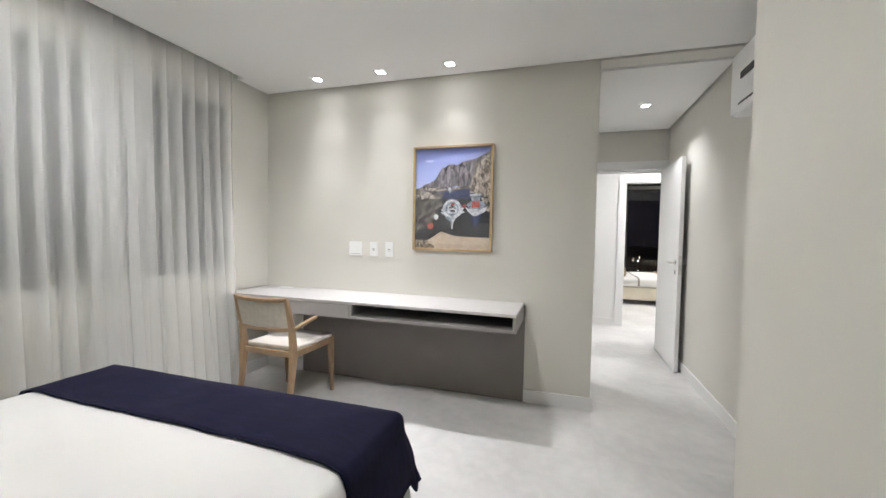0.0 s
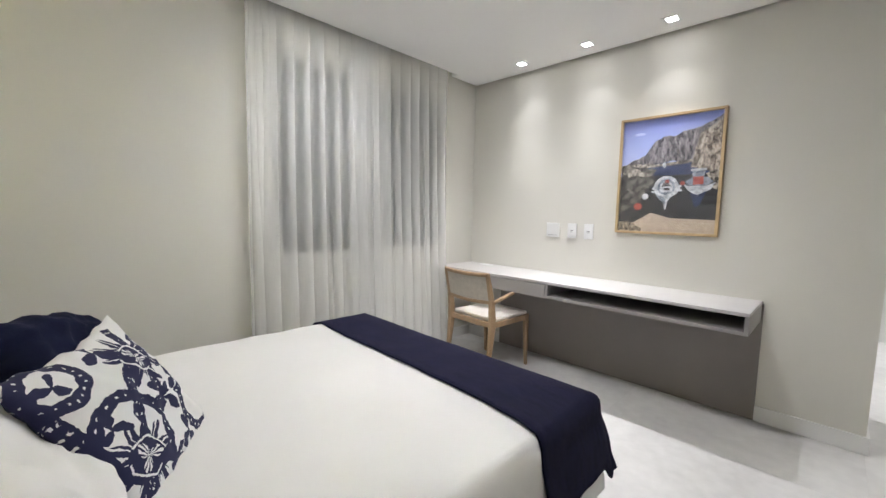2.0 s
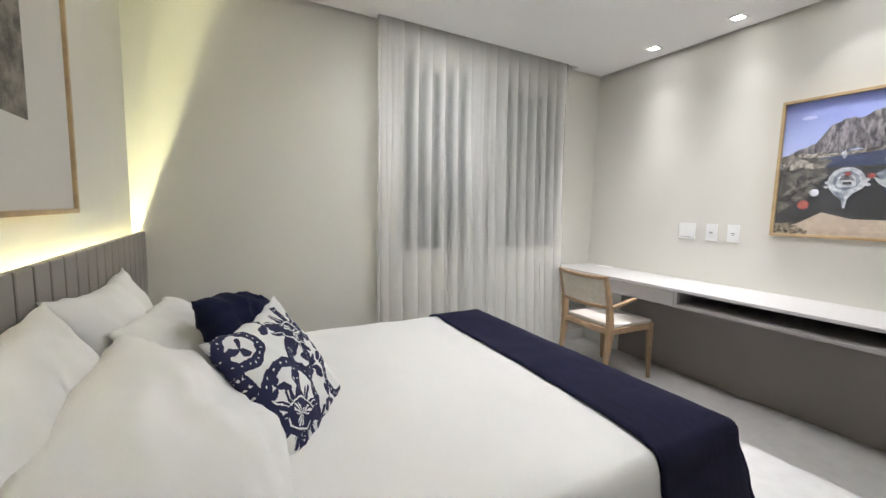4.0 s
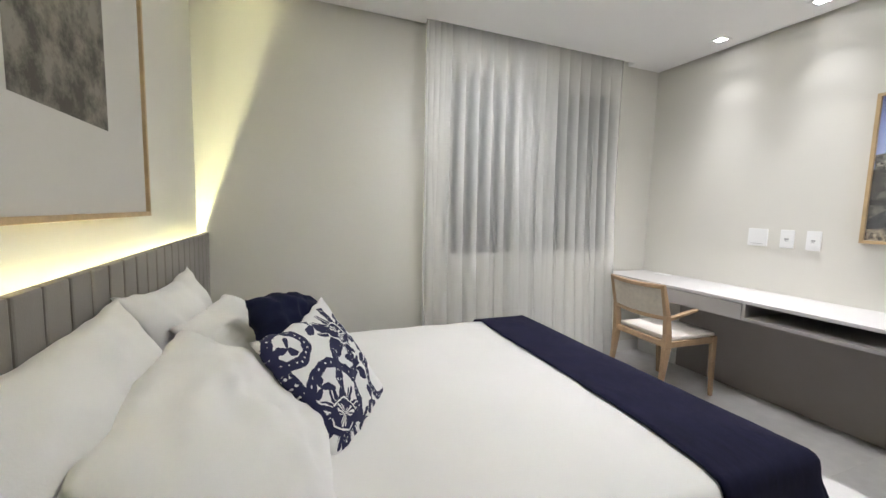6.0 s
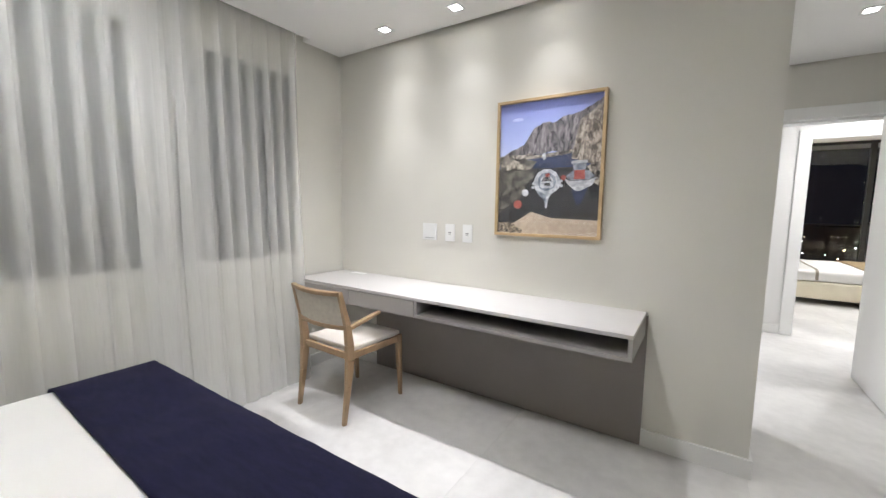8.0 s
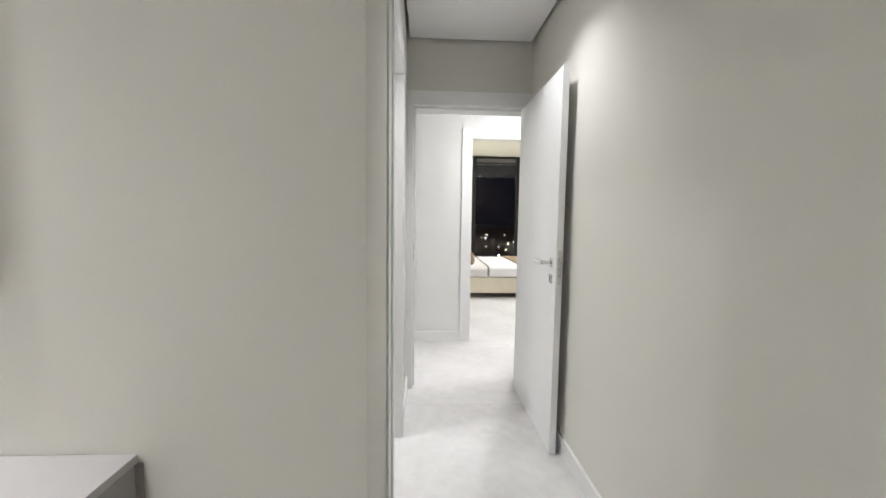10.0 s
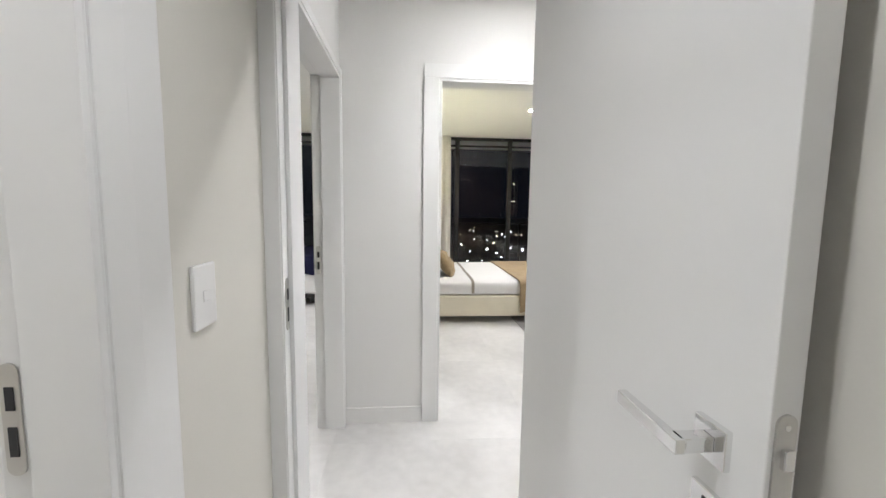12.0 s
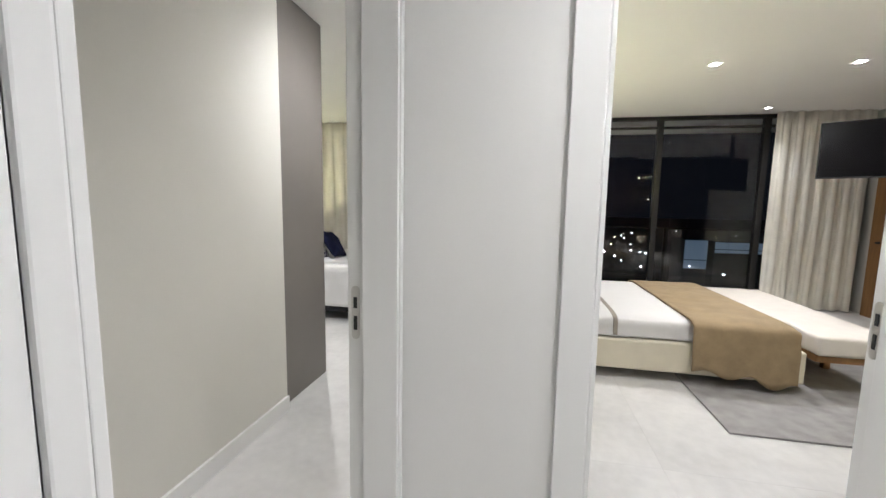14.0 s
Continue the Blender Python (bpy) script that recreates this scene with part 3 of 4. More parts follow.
def curtain_sheet(y0, y1, z0, z1, xt, xb, amp_t, amp_b, period, seed, lean=0.92):
    """A hung cloth in S-folds that swell and wander towards the hem."""
    n, k = int((y1 - y0) / period * 26), 26
    rnd = random.Random(seed)
    ph = [rnd.uniform(-0.35, 0.35) for _ in range(400)]

    def at(s, v):
        q = (y1 - y0) * s
        a = q / period * math.tau
        c = a + ph[int(q / period) % 400] * (0.3 + v) + 1.4 * v * noise.noise(Vector((q * 1.6, v * 0.8, seed)))
        amp = (amp_t + (amp_b - amp_t) * v * v) * (0.75 + 0.5 * abs(noise.noise(Vector((q * 2.3, v * 0.7, seed + 4)))) * 2)
        x = xt + (xb - xt) * v * v + amp * math.cos(c)
        y = y0 + q + lean * period * 0.52 * math.sin(c) + 0.02 * v * noise.noise(Vector((q * 3, 1.0, seed)))
        return (x, y, z1 + (z0 - z1) * v + (0.004 * math.cos(c) if v > 0.99 else 0))

    return sheet(steps(0, 1, n), steps(0, 1, k), at)


curtain = empty("curtain", label="white sheer curtain in even folds hanging to the floor", category="curtain")
part("cloth", curtain_sheet(-2.255, -1.22, 0.012, 2.625, 0.062, 0.14, 0.030, 0.062, 0.113, 3), M_SHEER, curtain, smooth=True)
part("cloth", curtain_sheet(-1.54, -0.47, 0.012, 2.625, 0.056, 0.15, 0.030, 0.064, 0.108, 8), M_SHEER, curtain, smooth=True)
part("cloth", curtain_sheet(-2.285, -2.15, 0.012, 2.625, 0.085, 0.11, 0.014, 0.030, 0.042, 5), M_SHEER, curtain, smooth=True)
part("track", boxes((0.035, 0.085, -2.22, -0.41, 2.628, 2.645)), M_PLASTIC, curtain)

# ---- bedroom: bed ----
BX0, BX1, BY0, BY1, BZ = 0.45, 2.10, -3.62, -1.64, 0.575
bed = empty("bed", (BX0 + BX1) / 2, -2.6, 0, label="low double bed with white bedding pulled smooth", category="bed")
bed.location = (0, 0, 0)
part("base", boxes((BX0 + 0.05, BX1 - 0.05, BY0 + 0.02, BY1 - 0.05, 0.05, 0.30), bevel=0.015), M_SHEET, bed)
part("mattress", boxes((BX0 + 0.03, BX1 - 0.03, BY0 + 0.01, BY1 - 0.03, 0.30, BZ - 0.02), bevel=0.05, segments=3), M_SHEET, bed)
for lx in (BX0 + 0.15, BX1 - 0.15):
    for ly in (BY0 + 0.15, BY1 - 0.15):
        bm = bmesh.new()
        tube(bm, (lx, ly, 0), (lx, ly, 0.06), 0.03)
        part("leg", bm, M_BLACK, bed)


def draped(x0, x1, y0, y1, top, ov, lift, flare, seed, r=0.07, crease=0.006, hem_wave=0.0, dx=0.03):
    """Cloth over a bed: flat with faint creases on top, rolled over the edges, hanging by ov = (west, east, south, north)."""
    def axis(lo, hi, o0, o1):
        return [lo - o0 * (1 - i / 14) for i in range(14)] + steps(lo, hi, max(8, int((hi - lo) / dx))) + [hi + o1 * (i + 1) / 14 for i in range(14)] if o0 or o1 else steps(lo, hi, max(8, int((hi - lo) / dx)))

    def clean(a):
        out = []
        for q in a:
            if not out or q - out[-1] > 1e-5:
                out.append(q)
        return out

    us, vs = clean(axis(x0, x1, ov[0], ov[1])), clean(axis(y0, y1, ov[2], ov[3]))

    def at(u, v):
        ox = max(x0 - u, u - x1, 0.0)
        oy = max(y0 - v, v - y1, 0.0)
        sx, sy = (-1 if u < x0 else 1), (-1 if v < y0 else 1)
        d = max(ox, oy)
        cx, cy = min(max(u, x0), x1), min(max(v, y0), y1)
        fold = noise.noise(Vector((u * 7, v * 7, seed))) * 0.5 + noise.noise(Vector((u * 15, v * 3, seed + 2))) * 0.25

        def roll(o):
            a = min(o / r, math.pi / 2)
            return r * math.sin(a) * 0.5 + max(0, o - r * math.pi / 2) * flare + (0.022 * fold * min(1, o / 0.15))

        a = min(d / r, math.pi / 2)
        drop = r * (1 - math.cos(a)) + max(0, d - r * math.pi / 2) * 0.97
        edge = min([q for q, o in zip((u - x0, x1 - u, v - y0, y1 - v), ov) if o > 0.1] or [9])
        soft = -0.02 * math.exp(-max(edge, 0) / 0.05)
        z = top + lift - drop + soft
        z += crease * (noise.noise(Vector((u * 2.3, v * 2.3, seed))) + 0.5 * noise.noise(Vector((u * 8, v * 6, seed + 7))) + 0.9 * max(0, 0.25 - abs(noise.noise(Vector((u * 3.1 + v, v * 2.2, seed + 5)))))) * (1 if d == 0 else 0.4)
        if hem_wave and d > 0.12:
            z += hem_wave * noise.noise(Vector((u * 5, v * 5, seed + 3))) * (d - 0.12) * 4
        return (cx + sx * roll(ox), cy + sy * roll(oy), max(z, 0.012))

    return sheet(us, vs, at)


thick(part("bed_cover", draped(BX0 + 0.02, BX1 - 0.02, BY0, BY1 - 0.02, BZ, (0.46, 0.46, 0, 0.46), 0.004, 0.07, 2.0, r=0.09, crease=0.009), M_SHEET, bed, "smooth white cotton cover", smooth=True), 0.008)
THROW_Y = -2.02
throw = part("throw_blanket", draped(BX0 + 0.015, BX1 - 0.015, THROW_Y, BY1 - 0.015, BZ, (0.30, 0.36, 0, 0.36), 0.018, 0.24, 2.0, r=0.09, crease=0.009, hem_wave=0.10, dx=0.02), M_NAVY, smooth=True)
for v in throw.data.vertices:  # laid a little askew
    v.co.y -= 0.045 * (v.co.x - BX0) / (BX1 - BX0) * max(0.0, min(1.0, (BY1 - v.co.y) / (BY1 - THROW_Y)))
tagged(thick(throw, 0.010), "navy knitted throw folded across the foot of the bed", "throw")

# headboard: upholstered upright channels in front of a lit cove
head = empty("headboard", label="taupe upholstered headboard with upright channels, lit from behind", category="headboard")
hx, i = 0.004, 0
while hx < 3.26:
    w = min(0.103, 3.27 - hx)
    part("panel", boxes((hx, hx + w - 0.004, -3.662, -3.636, 0.02, 1.128), bevel=0.007, segments=2), M_HEAD, head)
    hx += 0.103
part("backing", boxes((0.002, 3.275, -3.668, -3.663, 0.02, 1.07)), M_BLACK, head)
led = part("led_strip", boxes((0.02, 3.26, -3.698, -3.690, 1.018, 1.024)), M_LED)
tagged(led, "warm white LED strip hidden behind the headboard", "light strip")


def pillow_at(name, mat, c, xdir, zdir, w, h, t, label, seed, category="pillow", pinch=0.06, crumple=1.0, sag=0.0):
    return cushion(name, mat, w, h, t, frame_from(c, xdir, zdir), label, category, seed=seed, pinch=pinch, crumple=crumple, sag=sag)


pillow_at("pillow", M_SHEET, (1.09, -3.53, 0.795), (1, 0, 0.04), (0, 0.93, 0.36), 0.80, 0.50, 0.16, "plump white cotton pillow leaning on the headboard", 1, pinch=0.15, crumple=0.9)
pillow_at("pillow", M_SHEET, (1.87, -3.50, 0.815), (1, 0.03, 0), (0, 0.90, 0.42), 0.76, 0.50, 0.16, "plump white cotton pillow leaning on the headboard", 4, pinch=0.07, crumple=0.9)
pillow_at("pillow", M_SHEET, (1.07, -3.31, 0.755), (1, -0.12, 0), (0, 0.62, 0.78), 0.70, 0.46, 0.15, "white cotton pillow lying against another", 7, pinch=0.03, crumple=0.9)
pillow_at("pillow", M_SHEET, (1.78, -3.285, 0.750), (1, 0.03, 0), (0.0, 0.68, 0.73), 0.71, 0.50, 0.19, "white cotton pillow lying against another", 9, pinch=-0.05, crumple=0.9)
pillow_at("cushion", M_NAVYCUSH, (1.225, -3.135, 0.805), (0.76, -0.60, 0.20), (0.35, 0.66, 0.66), 0.36, 0.36, 0.19, "plain navy velvet cushion behind a printed one", 12, "cushion", pinch=-0.04, crumple=1.8)
pillow_at("cushion", M_PATTERN, (1.415, -3.050, 0.728), (0.877, -0.476, -0.057), (0.425, 0.716, 0.554), 0.48, 0.48, 0.13, "white cushion printed with navy floral vines", 15, "cushion", pinch=0.12)

# ---- bedroom: desk ----
desk = empty("desk", label="wall-hung grey desk with drawer, open niche and taupe back panel", category="desk")
DX0, DX1, DF, DZ = 0.012, 2.452, -0.512, 0.784
part("top", boxes((DX0, DX1, DF, -0.002, DZ - 0.020, DZ), bevel=0.0015), M_DESKTOP, desk, "pale grey laminate top")
part("bottom_board", boxes((DX0 + 0.40, DX1, DF + 0.004, -0.014, 0.656, 0.676), bevel=0.001), M_DESK, desk)
part("end_board", boxes((DX1 - 0.020, DX1, DF + 0.002, -0.014, 0.6765, 0.7635), bevel=0.001), M_DESK, desk)
part("divider", boxes((1.20, 1.22, DF + 0.004, -0.014, 0.6765, 0.7635), bevel=0.001), M_DESK, desk)
# near-black board at the niche's back, its colour standing in for shade
part("niche_shade", boxes((1.222, 2.430, -0.040, -0.015, 0.6765, 0.7635)), M_NICHESHADE, desk)
dr = part("drawer", boxes((0.62, 1.198, DF, DF + 0.018, 0.657, 0.760), bevel=0.0015), M_DESK, desk)
part("drawer_box", boxes((0.63, 1.19, DF + 0.018, -0.06, 0.677, 0.745)), M_DESK, dr)
part("drawer", boxes((DX0, 0.616, DF, DF + 0.018, 0.657, 0.760), bevel=0.0015), M_DESK, desk)
part("bottom_board", boxes((DX0, DX0 + 0.398, DF + 0.02, -0.014, 0.658, 0.676)), M_DESK, desk)
part("back_panel", boxes((0.42, 2.462, -0.013, -0.0005, 0.003, 0.7635), bevel=0.001), M_DESKPANEL, desk, "taupe laminate back panel")
part("cable_cover", boxes((0.20, 0.34, -0.10, -0.04, DZ, DZ + 0.004), bevel=0.001), M_PLASTIC, desk, "white cable outlet cover")

# ---- bedroom: chair ----
chair = empty("dining_chair", label="oak armchair with cane-backed rest and cream seat, tucked at the desk", category="chair")
YB, YF = -0.238, 0.245


def bowed(bm, k):
    """Cuts a wide panel into strips and bows it backwards at the middle."""
    wide = [e for e in bm.edges if abs(e.verts[0].co.x - e.verts[1].co.x) > 0.3]
    bmesh.ops.subdivide_edges(bm, edges=wide, cuts=9, use_grid_fill=True)
    for v in bm.verts:
        v.co.y -= k * (1 - (v.co.x / 0.225) ** 2)
    return bm


for sx in (-1, 1):
    bm = bmesh.new()
    x = sx * 0.226
    for p, q, a0, a1 in (((YB - 0.030, 0), (YB + 0.004, 0.24), (0.024, 0.026), (0.030, 0.038)), ((YB + 0.004, 0.24), (YB + 0.020, 0.40), (0.030, 0.038), (0.034, 0.056)),
                         ((YB + 0.020, 0.40), (YB + 0.018, 0.50), (0.034, 0.056), (0.034, 0.052)), ((YB + 0.018, 0.50), (YB + 0.002, 0.63), (0.034, 0.052), (0.031, 0.040)),
                         ((YB + 0.002, 0.63), (YB - 0.055, 0.845), (0.031, 0.040), (0.026, 0.026))):
        beam(bm, (x, p[0], p[1]), (x, q[0], q[1]), *a0, *a1)
    part("rear_leg", soft_edges(bm, 0.005), M_OAK, chair)
    bm = bmesh.new()
    beam(bm, (x, YF + 0.006, 0), (x, YF - 0.008, 0.26), 0.023, 0.024, 0.030, 0.034)
    beam(bm, (x, YF - 0.008, 0.26), (x, YF - 0.018, 0.452), 0.030, 0.034, 0.035, 0.044)
    part("front_leg", soft_edges(bm, 0.005), M_OAK, chair)
    bm = bmesh.new()
    beam(bm, (x, YB + 0.012, 0.603), (x * 1.01, YB + 0.16, 0.634), 0.030, 0.024, 0.036, 0.020)
    beam(bm, (x * 1.01, YB + 0.16, 0.634), (x * 1.0, YB + 0.275, 0.655), 0.036, 0.020, 0.028, 0.018)
    part("armrest", soft_edges(bm, 0.005), M_OAK, chair)
    bm = bmesh.new()
    beam(bm, (x, YB + 0.035, 0.424), (x, YF - 0.03, 0.424), 0.022, 0.042)
    part("side_rail", soft_edges(bm, 0.004), M_OAK, chair)
for y in (YB + 0.022, YF - 0.016):
    bm = bmesh.new()
    beam(bm, (-0.21, y, 0.424), (0.21, y, 0.424), 0.022, 0.042)
    part("cross_rail", soft_edges(bm, 0.004), M_OAK, chair)
back = part("backrest", bowed(boxes((-0.225, 0.225, -0.013, 0.013, 0.098, 0.125), (-0.225, 0.225, -0.013, 0.013, -0.125, -0.098), bevel=0.005), 0.030), M_OAK, chair, m=pose(0, YB - 0.027, 0.722, 13))
part("cane_panel", bowed(boxes((-0.222, 0.222, -0.005, 0.005, -0.099, 0.099), bevel=0.002), 0.030), M_MESH, back, "woven cane panel")
bm = boxes((-0.222, 0.222, YB + 0.040, YF + 0.004, 0.4445, 0.476), bevel=0.013, segments=4)
part("seat", bm, M_CREAM, chair, "cream upholstered seat", smooth=True)
chair.matrix_world = pose(0.70, -0.560, 0, 0, 0, -2)

# ---- bedroom: pictures, plates, air conditioner ----
def picture_frame(e, w, h, depth, bar, mat):
    for nm, d in (("frame_bar", (-w / 2, w / 2, -depth, 0, h / 2 - bar, h / 2)), ("frame_bar", (-w / 2, w / 2, -depth, 0, -h / 2, -h / 2 + bar)),
                  ("frame_bar", (-w / 2, -w / 2 + bar, -depth, 0, -h / 2 + bar, h / 2 - bar)), ("frame_bar", (w / 2 - bar, w / 2, -depth, 0, -h / 2 + bar, h / 2 - bar))):
        part(nm, boxes(d, bevel=0.0015), mat, e)


def poly(pts, y):
    """A flat printed shape in the x-z plane."""
    bm = bmesh.new()
    bm.faces.new([bm.verts.new((x, y, z)) for x, z in pts])
    return bm


def ragged(pts, amp, n, seed):
    """A closed outline with its long sides broken up like rock."""
    out = []
    for (x0, z0), (x1, z1) in zip(pts, pts[1:] + pts[:1]):
        for i in range(n):
            s = i / n
            k = amp * noise.noise(Vector((x0 * 9 + s * 5, z0 * 9 + s * 3, seed))) if i else 0
            out.append((x0 + (x1 - x0) * s + k * 0.5, z0 + (z1 - z0) * s + k))
    return out


def print_mat(name, a, b, scale, detail=6, stretch=(1, 1, 1), cracks=0.0):
    m, t, bs = node_mat(name)
    co, mp = t.nodes.new("ShaderNodeTexCoord"), t.nodes.new("ShaderNodeMapping")
    mp.inputs["Scale"].default_value = stretch
    n = t.nodes.new("ShaderNodeTexNoise")
    n.inputs["Scale"].default_value, n.inputs["Detail"].default_value, n.inputs["Roughness"].default_value = scale, detail, 0.7
    r = t.nodes.new("ShaderNodeValToRGB")
    r.color_ramp.elements[0].position, r.color_ramp.elements[1].position = 0.40, 0.60
    r.color_ramp.elements[0].color, r.color_ramp.elements[1].color = (*a, 1), (*b, 1)
    link(t, co.outputs["Object"], mp.inputs[0])
    link(t, mp.outputs[0], n.inputs["Vector"])
    v = t.nodes.new("ShaderNodeTexVoronoi")
    v.feature, v.inputs["Scale"].default_value = "DISTANCE_TO_EDGE", scale * 1.7
    link(t, mp.outputs[0], v.inputs["Vector"])
    k = t.nodes.new("ShaderNodeMapRange")
    k.inputs["From Max"].default_value, k.inputs["To Min"].default_value, k.inputs["To Max"].default_value = 0.12, -cracks, 0.0
    link(t, v.outputs["Distance"], k.inputs["Value"])
    ad = t.nodes.new("ShaderNodeMath")
    ad.operation = "ADD"
    link(t, n.outputs["Fac"], ad.inputs[0])
    link(t, k.outputs[0], ad.inputs[1])
    link(t, ad.outputs[0], r.inputs[0])
    link(t, r.outputs[0], bs.inputs["Base Color"])
    bs.inputs["Roughness"].default_value = 0.6
    return m


def sky_mat():
    m, t, bs = node_mat("printed sky")
    co, sp, r = t.nodes.new("ShaderNodeTexCoord"), t.nodes.new("ShaderNodeSeparateXYZ"), t.nodes.new("ShaderNodeMapRange")
    link(t, co.outputs["Object"], sp.inputs[0])
    link(t, sp.outputs[2], r.inputs["Value"])
    r.inputs["From Min"].default_value, r.inputs["From Max"].default_value = 0.1, 0.42
    mx = t.nodes.new("ShaderNodeMixRGB")
    mx.inputs[1].default_value, mx.inputs[2].default_value = (0.40, 0.46, 0.72, 1), (0.17, 0.20, 0.50, 1)
    link(t, r.outputs[0], mx.inputs[0])
    link(t, mx.outputs[0], bs.inputs["Base Color"])
    bs.inputs["Roughness"].default_value = 0.6
    return m


P_SKY = sky_mat()
P_CLOUD = print_mat("printed cloud", (0.36, 0.41, 0.66), (0.48, 0.52, 0.74), 9)
P_CLIFF = print_mat("printed cliff", (0.012, 0.011, 0.020), (0.30, 0.27, 0.28), 24, stretch=(2.2, 1, 0.7), cracks=0.05)
P_CLIFFR = print_mat("printed pale cliff", (0.06, 0.045, 0.035), (0.50, 0.43, 0.36), 25, stretch=(1.6, 1, 0.8), cracks=0.06)
P_ROCK = print_mat("printed dark rocks", (0.006, 0.005, 0.006), (0.21, 0.19, 0.165), 22, cracks=0.07)
P_ROCKL = print_mat("printed light rocks", (0.02, 0.016, 0.014), (0.50, 0.44, 0.37), 27, cracks=0.07)
P_SEA = print_mat("printed blue sea", (0.012, 0.020, 0.06), (0.035, 0.055, 0.14), 12, stretch=(1, 1, 5))
P_WATER = print_mat("printed dark water", (0.006, 0.006, 0.008), (0.03, 0.03, 0.035), 12, stretch=(1, 1, 4))
P_SAND = print_mat("printed sand", (0.40, 0.32, 0.25), (0.48, 0.40, 0.31), 30)
P_ROPE = print_mat("printed rope", (0.03, 0.025, 0.02), (0.40, 0.33, 0.24), 45)
P_BOAT = print_mat("printed boat hull", (0.30, 0.31, 0.34), (0.62, 0.63, 0.66), 24)
P_BOATIN = print_mat("printed boat shade", (0.10, 0.12, 0.16), (0.30, 0.33, 0.38), 25)
P_RED = print_mat("printed red", (0.25, 0.03, 0.02), (0.45, 0.12, 0.09), 20)
P_PAPER = surface("off-white mount board", (0.60, 0.58, 0.53), 0.9, vary=0.02)
P_GREYPH = print_mat("printed mountain", (0.06, 0.052, 0.04), (0.24, 0.22, 0.18), 9)
P_GREYSKY = print_mat("printed dusk sky", (0.13, 0.13, 0.14), (0.18, 0.18, 0.19), 3)

pic = empty("picture", 1.853, -0.002, 1.601, label="oak-framed photograph of a rocky cove with moored boats", category="picture")
W, H = 0.672, 0.856
picture_frame(pic, W, H, 0.040, 0.018, M_OAKFRAME)
art = part("print", boxes((-W / 2 + 0.018, W / 2 - 0.018, -0.022, -0.008, -H / 2 + 0.018, H / 2 - 0.018)), P_SKY, pic, "printed photograph")
XA, XB, ZA, ZB = -W / 2 + 0.018, W / 2 - 0.018, -H / 2 + 0.018, H / 2 - 0.018


def P(u, v):
    """A place on the print: u from the left, v from the top, both 0 to 1."""
    return (XA + (XB - XA) * u, ZB + (ZA - ZB) * v)


def ink(name, mat, pts, layer, rag=0.0, n=5, seed=0):
    q = [P(u, v) for u, v in pts]
    if rag:
        q = [(min(max(x, XA), XB), min(max(z, ZA), ZB)) for x, z in ragged(q, rag, n, seed)]
    part(name, poly(q, -0.0222 - 0.0003 * layer), mat, art)


def oval(cu, cv, ru, rv, n=18, a0=0, a1=math.tau):
    return [(cu + ru * math.cos(a0 + (a1 - a0) * i / n), cv + rv * math.sin(a0 + (a1 - a0) * i / n)) for i in range(n)]


ink("cloud", P_CLOUD, oval(0.19, 0.125, 0.06, 0.014), 1)
ink("sea", P_SEA, ((0.02, 0.40), (0.98, 0.38), (1, 0.60), (0, 0.60)), 1)
ink("water", P_WATER, ((0, 0.50), (1, 0.50), (1, 1), (0, 1)), 2)
ink("cliff", P_CLIFF, ((0.03, 0.405), (0.10, 0.37), (0.26, 0.32), (0.30, 0.27), (0.36, 0.20), (0.46, 0.165), (0.56, 0.17), (0.66, 0.135), (0.80, 0.115), (0.92, 0.07), (1, 0.03), (1, 0.42), (0.6, 0.385), (0.3, 0.40)), 3, 0.014, 5, 1)
ink("cliff", P_CLIFFR, ((0.80, 0.17), (0.90, 0.12), (1, 0.06), (1, 0.52), (0.86, 0.46), (0.73, 0.44), (0.76, 0.32)), 4, 0.02, 6, 2)
ink("shore", P_ROCKL, ((0, 0.40), (0.2, 0.39), (0.42, 0.40), (0.60, 0.385), (0.76, 0.375), (0.75, 0.40), (0.56, 0.42), (0.3, 0.43), (0.1, 0.45), (0, 0.44)), 5, 0.012, 5, 3)
ink("rocks", P_ROCK, ((0, 0.42), (0.14, 0.41), (0.30, 0.43), (0.40, 0.45), (0.35, 0.50), (0.38, 0.56), (0.30, 0.62), (0.22, 0.75), (0.05, 0.82), (0, 0.86)), 6, 0.02, 6, 4)
ink("rocks", P_ROCKL, ((0.01, 0.46), (0.16, 0.43), (0.28, 0.47), (0.34, 0.50), (0.22, 0.53), (0.10, 0.51)), 7, 0.015, 5, 5)
ink("rocks", P_ROCKL, ((0.88, 0.50), (0.96, 0.46), (1, 0.47), (1, 0.64), (0.95, 0.62)), 7, 0.01, 4, 6)
ink("far_boat", P_BOAT, ((0.45, 0.40), (0.48, 0.385), (0.49, 0.43), (0.47, 0.45)), 8)
ink("boat", P_BOAT, ((0.375, 0.62), (0.385, 0.57), (0.42, 0.53), (0.47, 0.51), (0.54, 0.51), (0.60, 0.54), (0.63, 0.58), (0.645, 0.62), (0.62, 0.66), (0.55, 0.70), (0.525, 0.735), (0.515, 0.80), (0.50, 0.80), (0.49, 0.745), (0.44, 0.71), (0.395, 0.66)), 8)
ink("boat_shade", P_BOATIN, ((0.40, 0.66), (0.50, 0.70), (0.51, 0.74), (0.505, 0.79), (0.495, 0.75), (0.44, 0.71)), 9)
ink("boat_inside", P_BOATIN, ((0.415, 0.62), (0.425, 0.57), (0.46, 0.54), (0.53, 0.535), (0.585, 0.565), (0.60, 0.61), (0.58, 0.65), (0.50, 0.675), (0.44, 0.655)), 9)
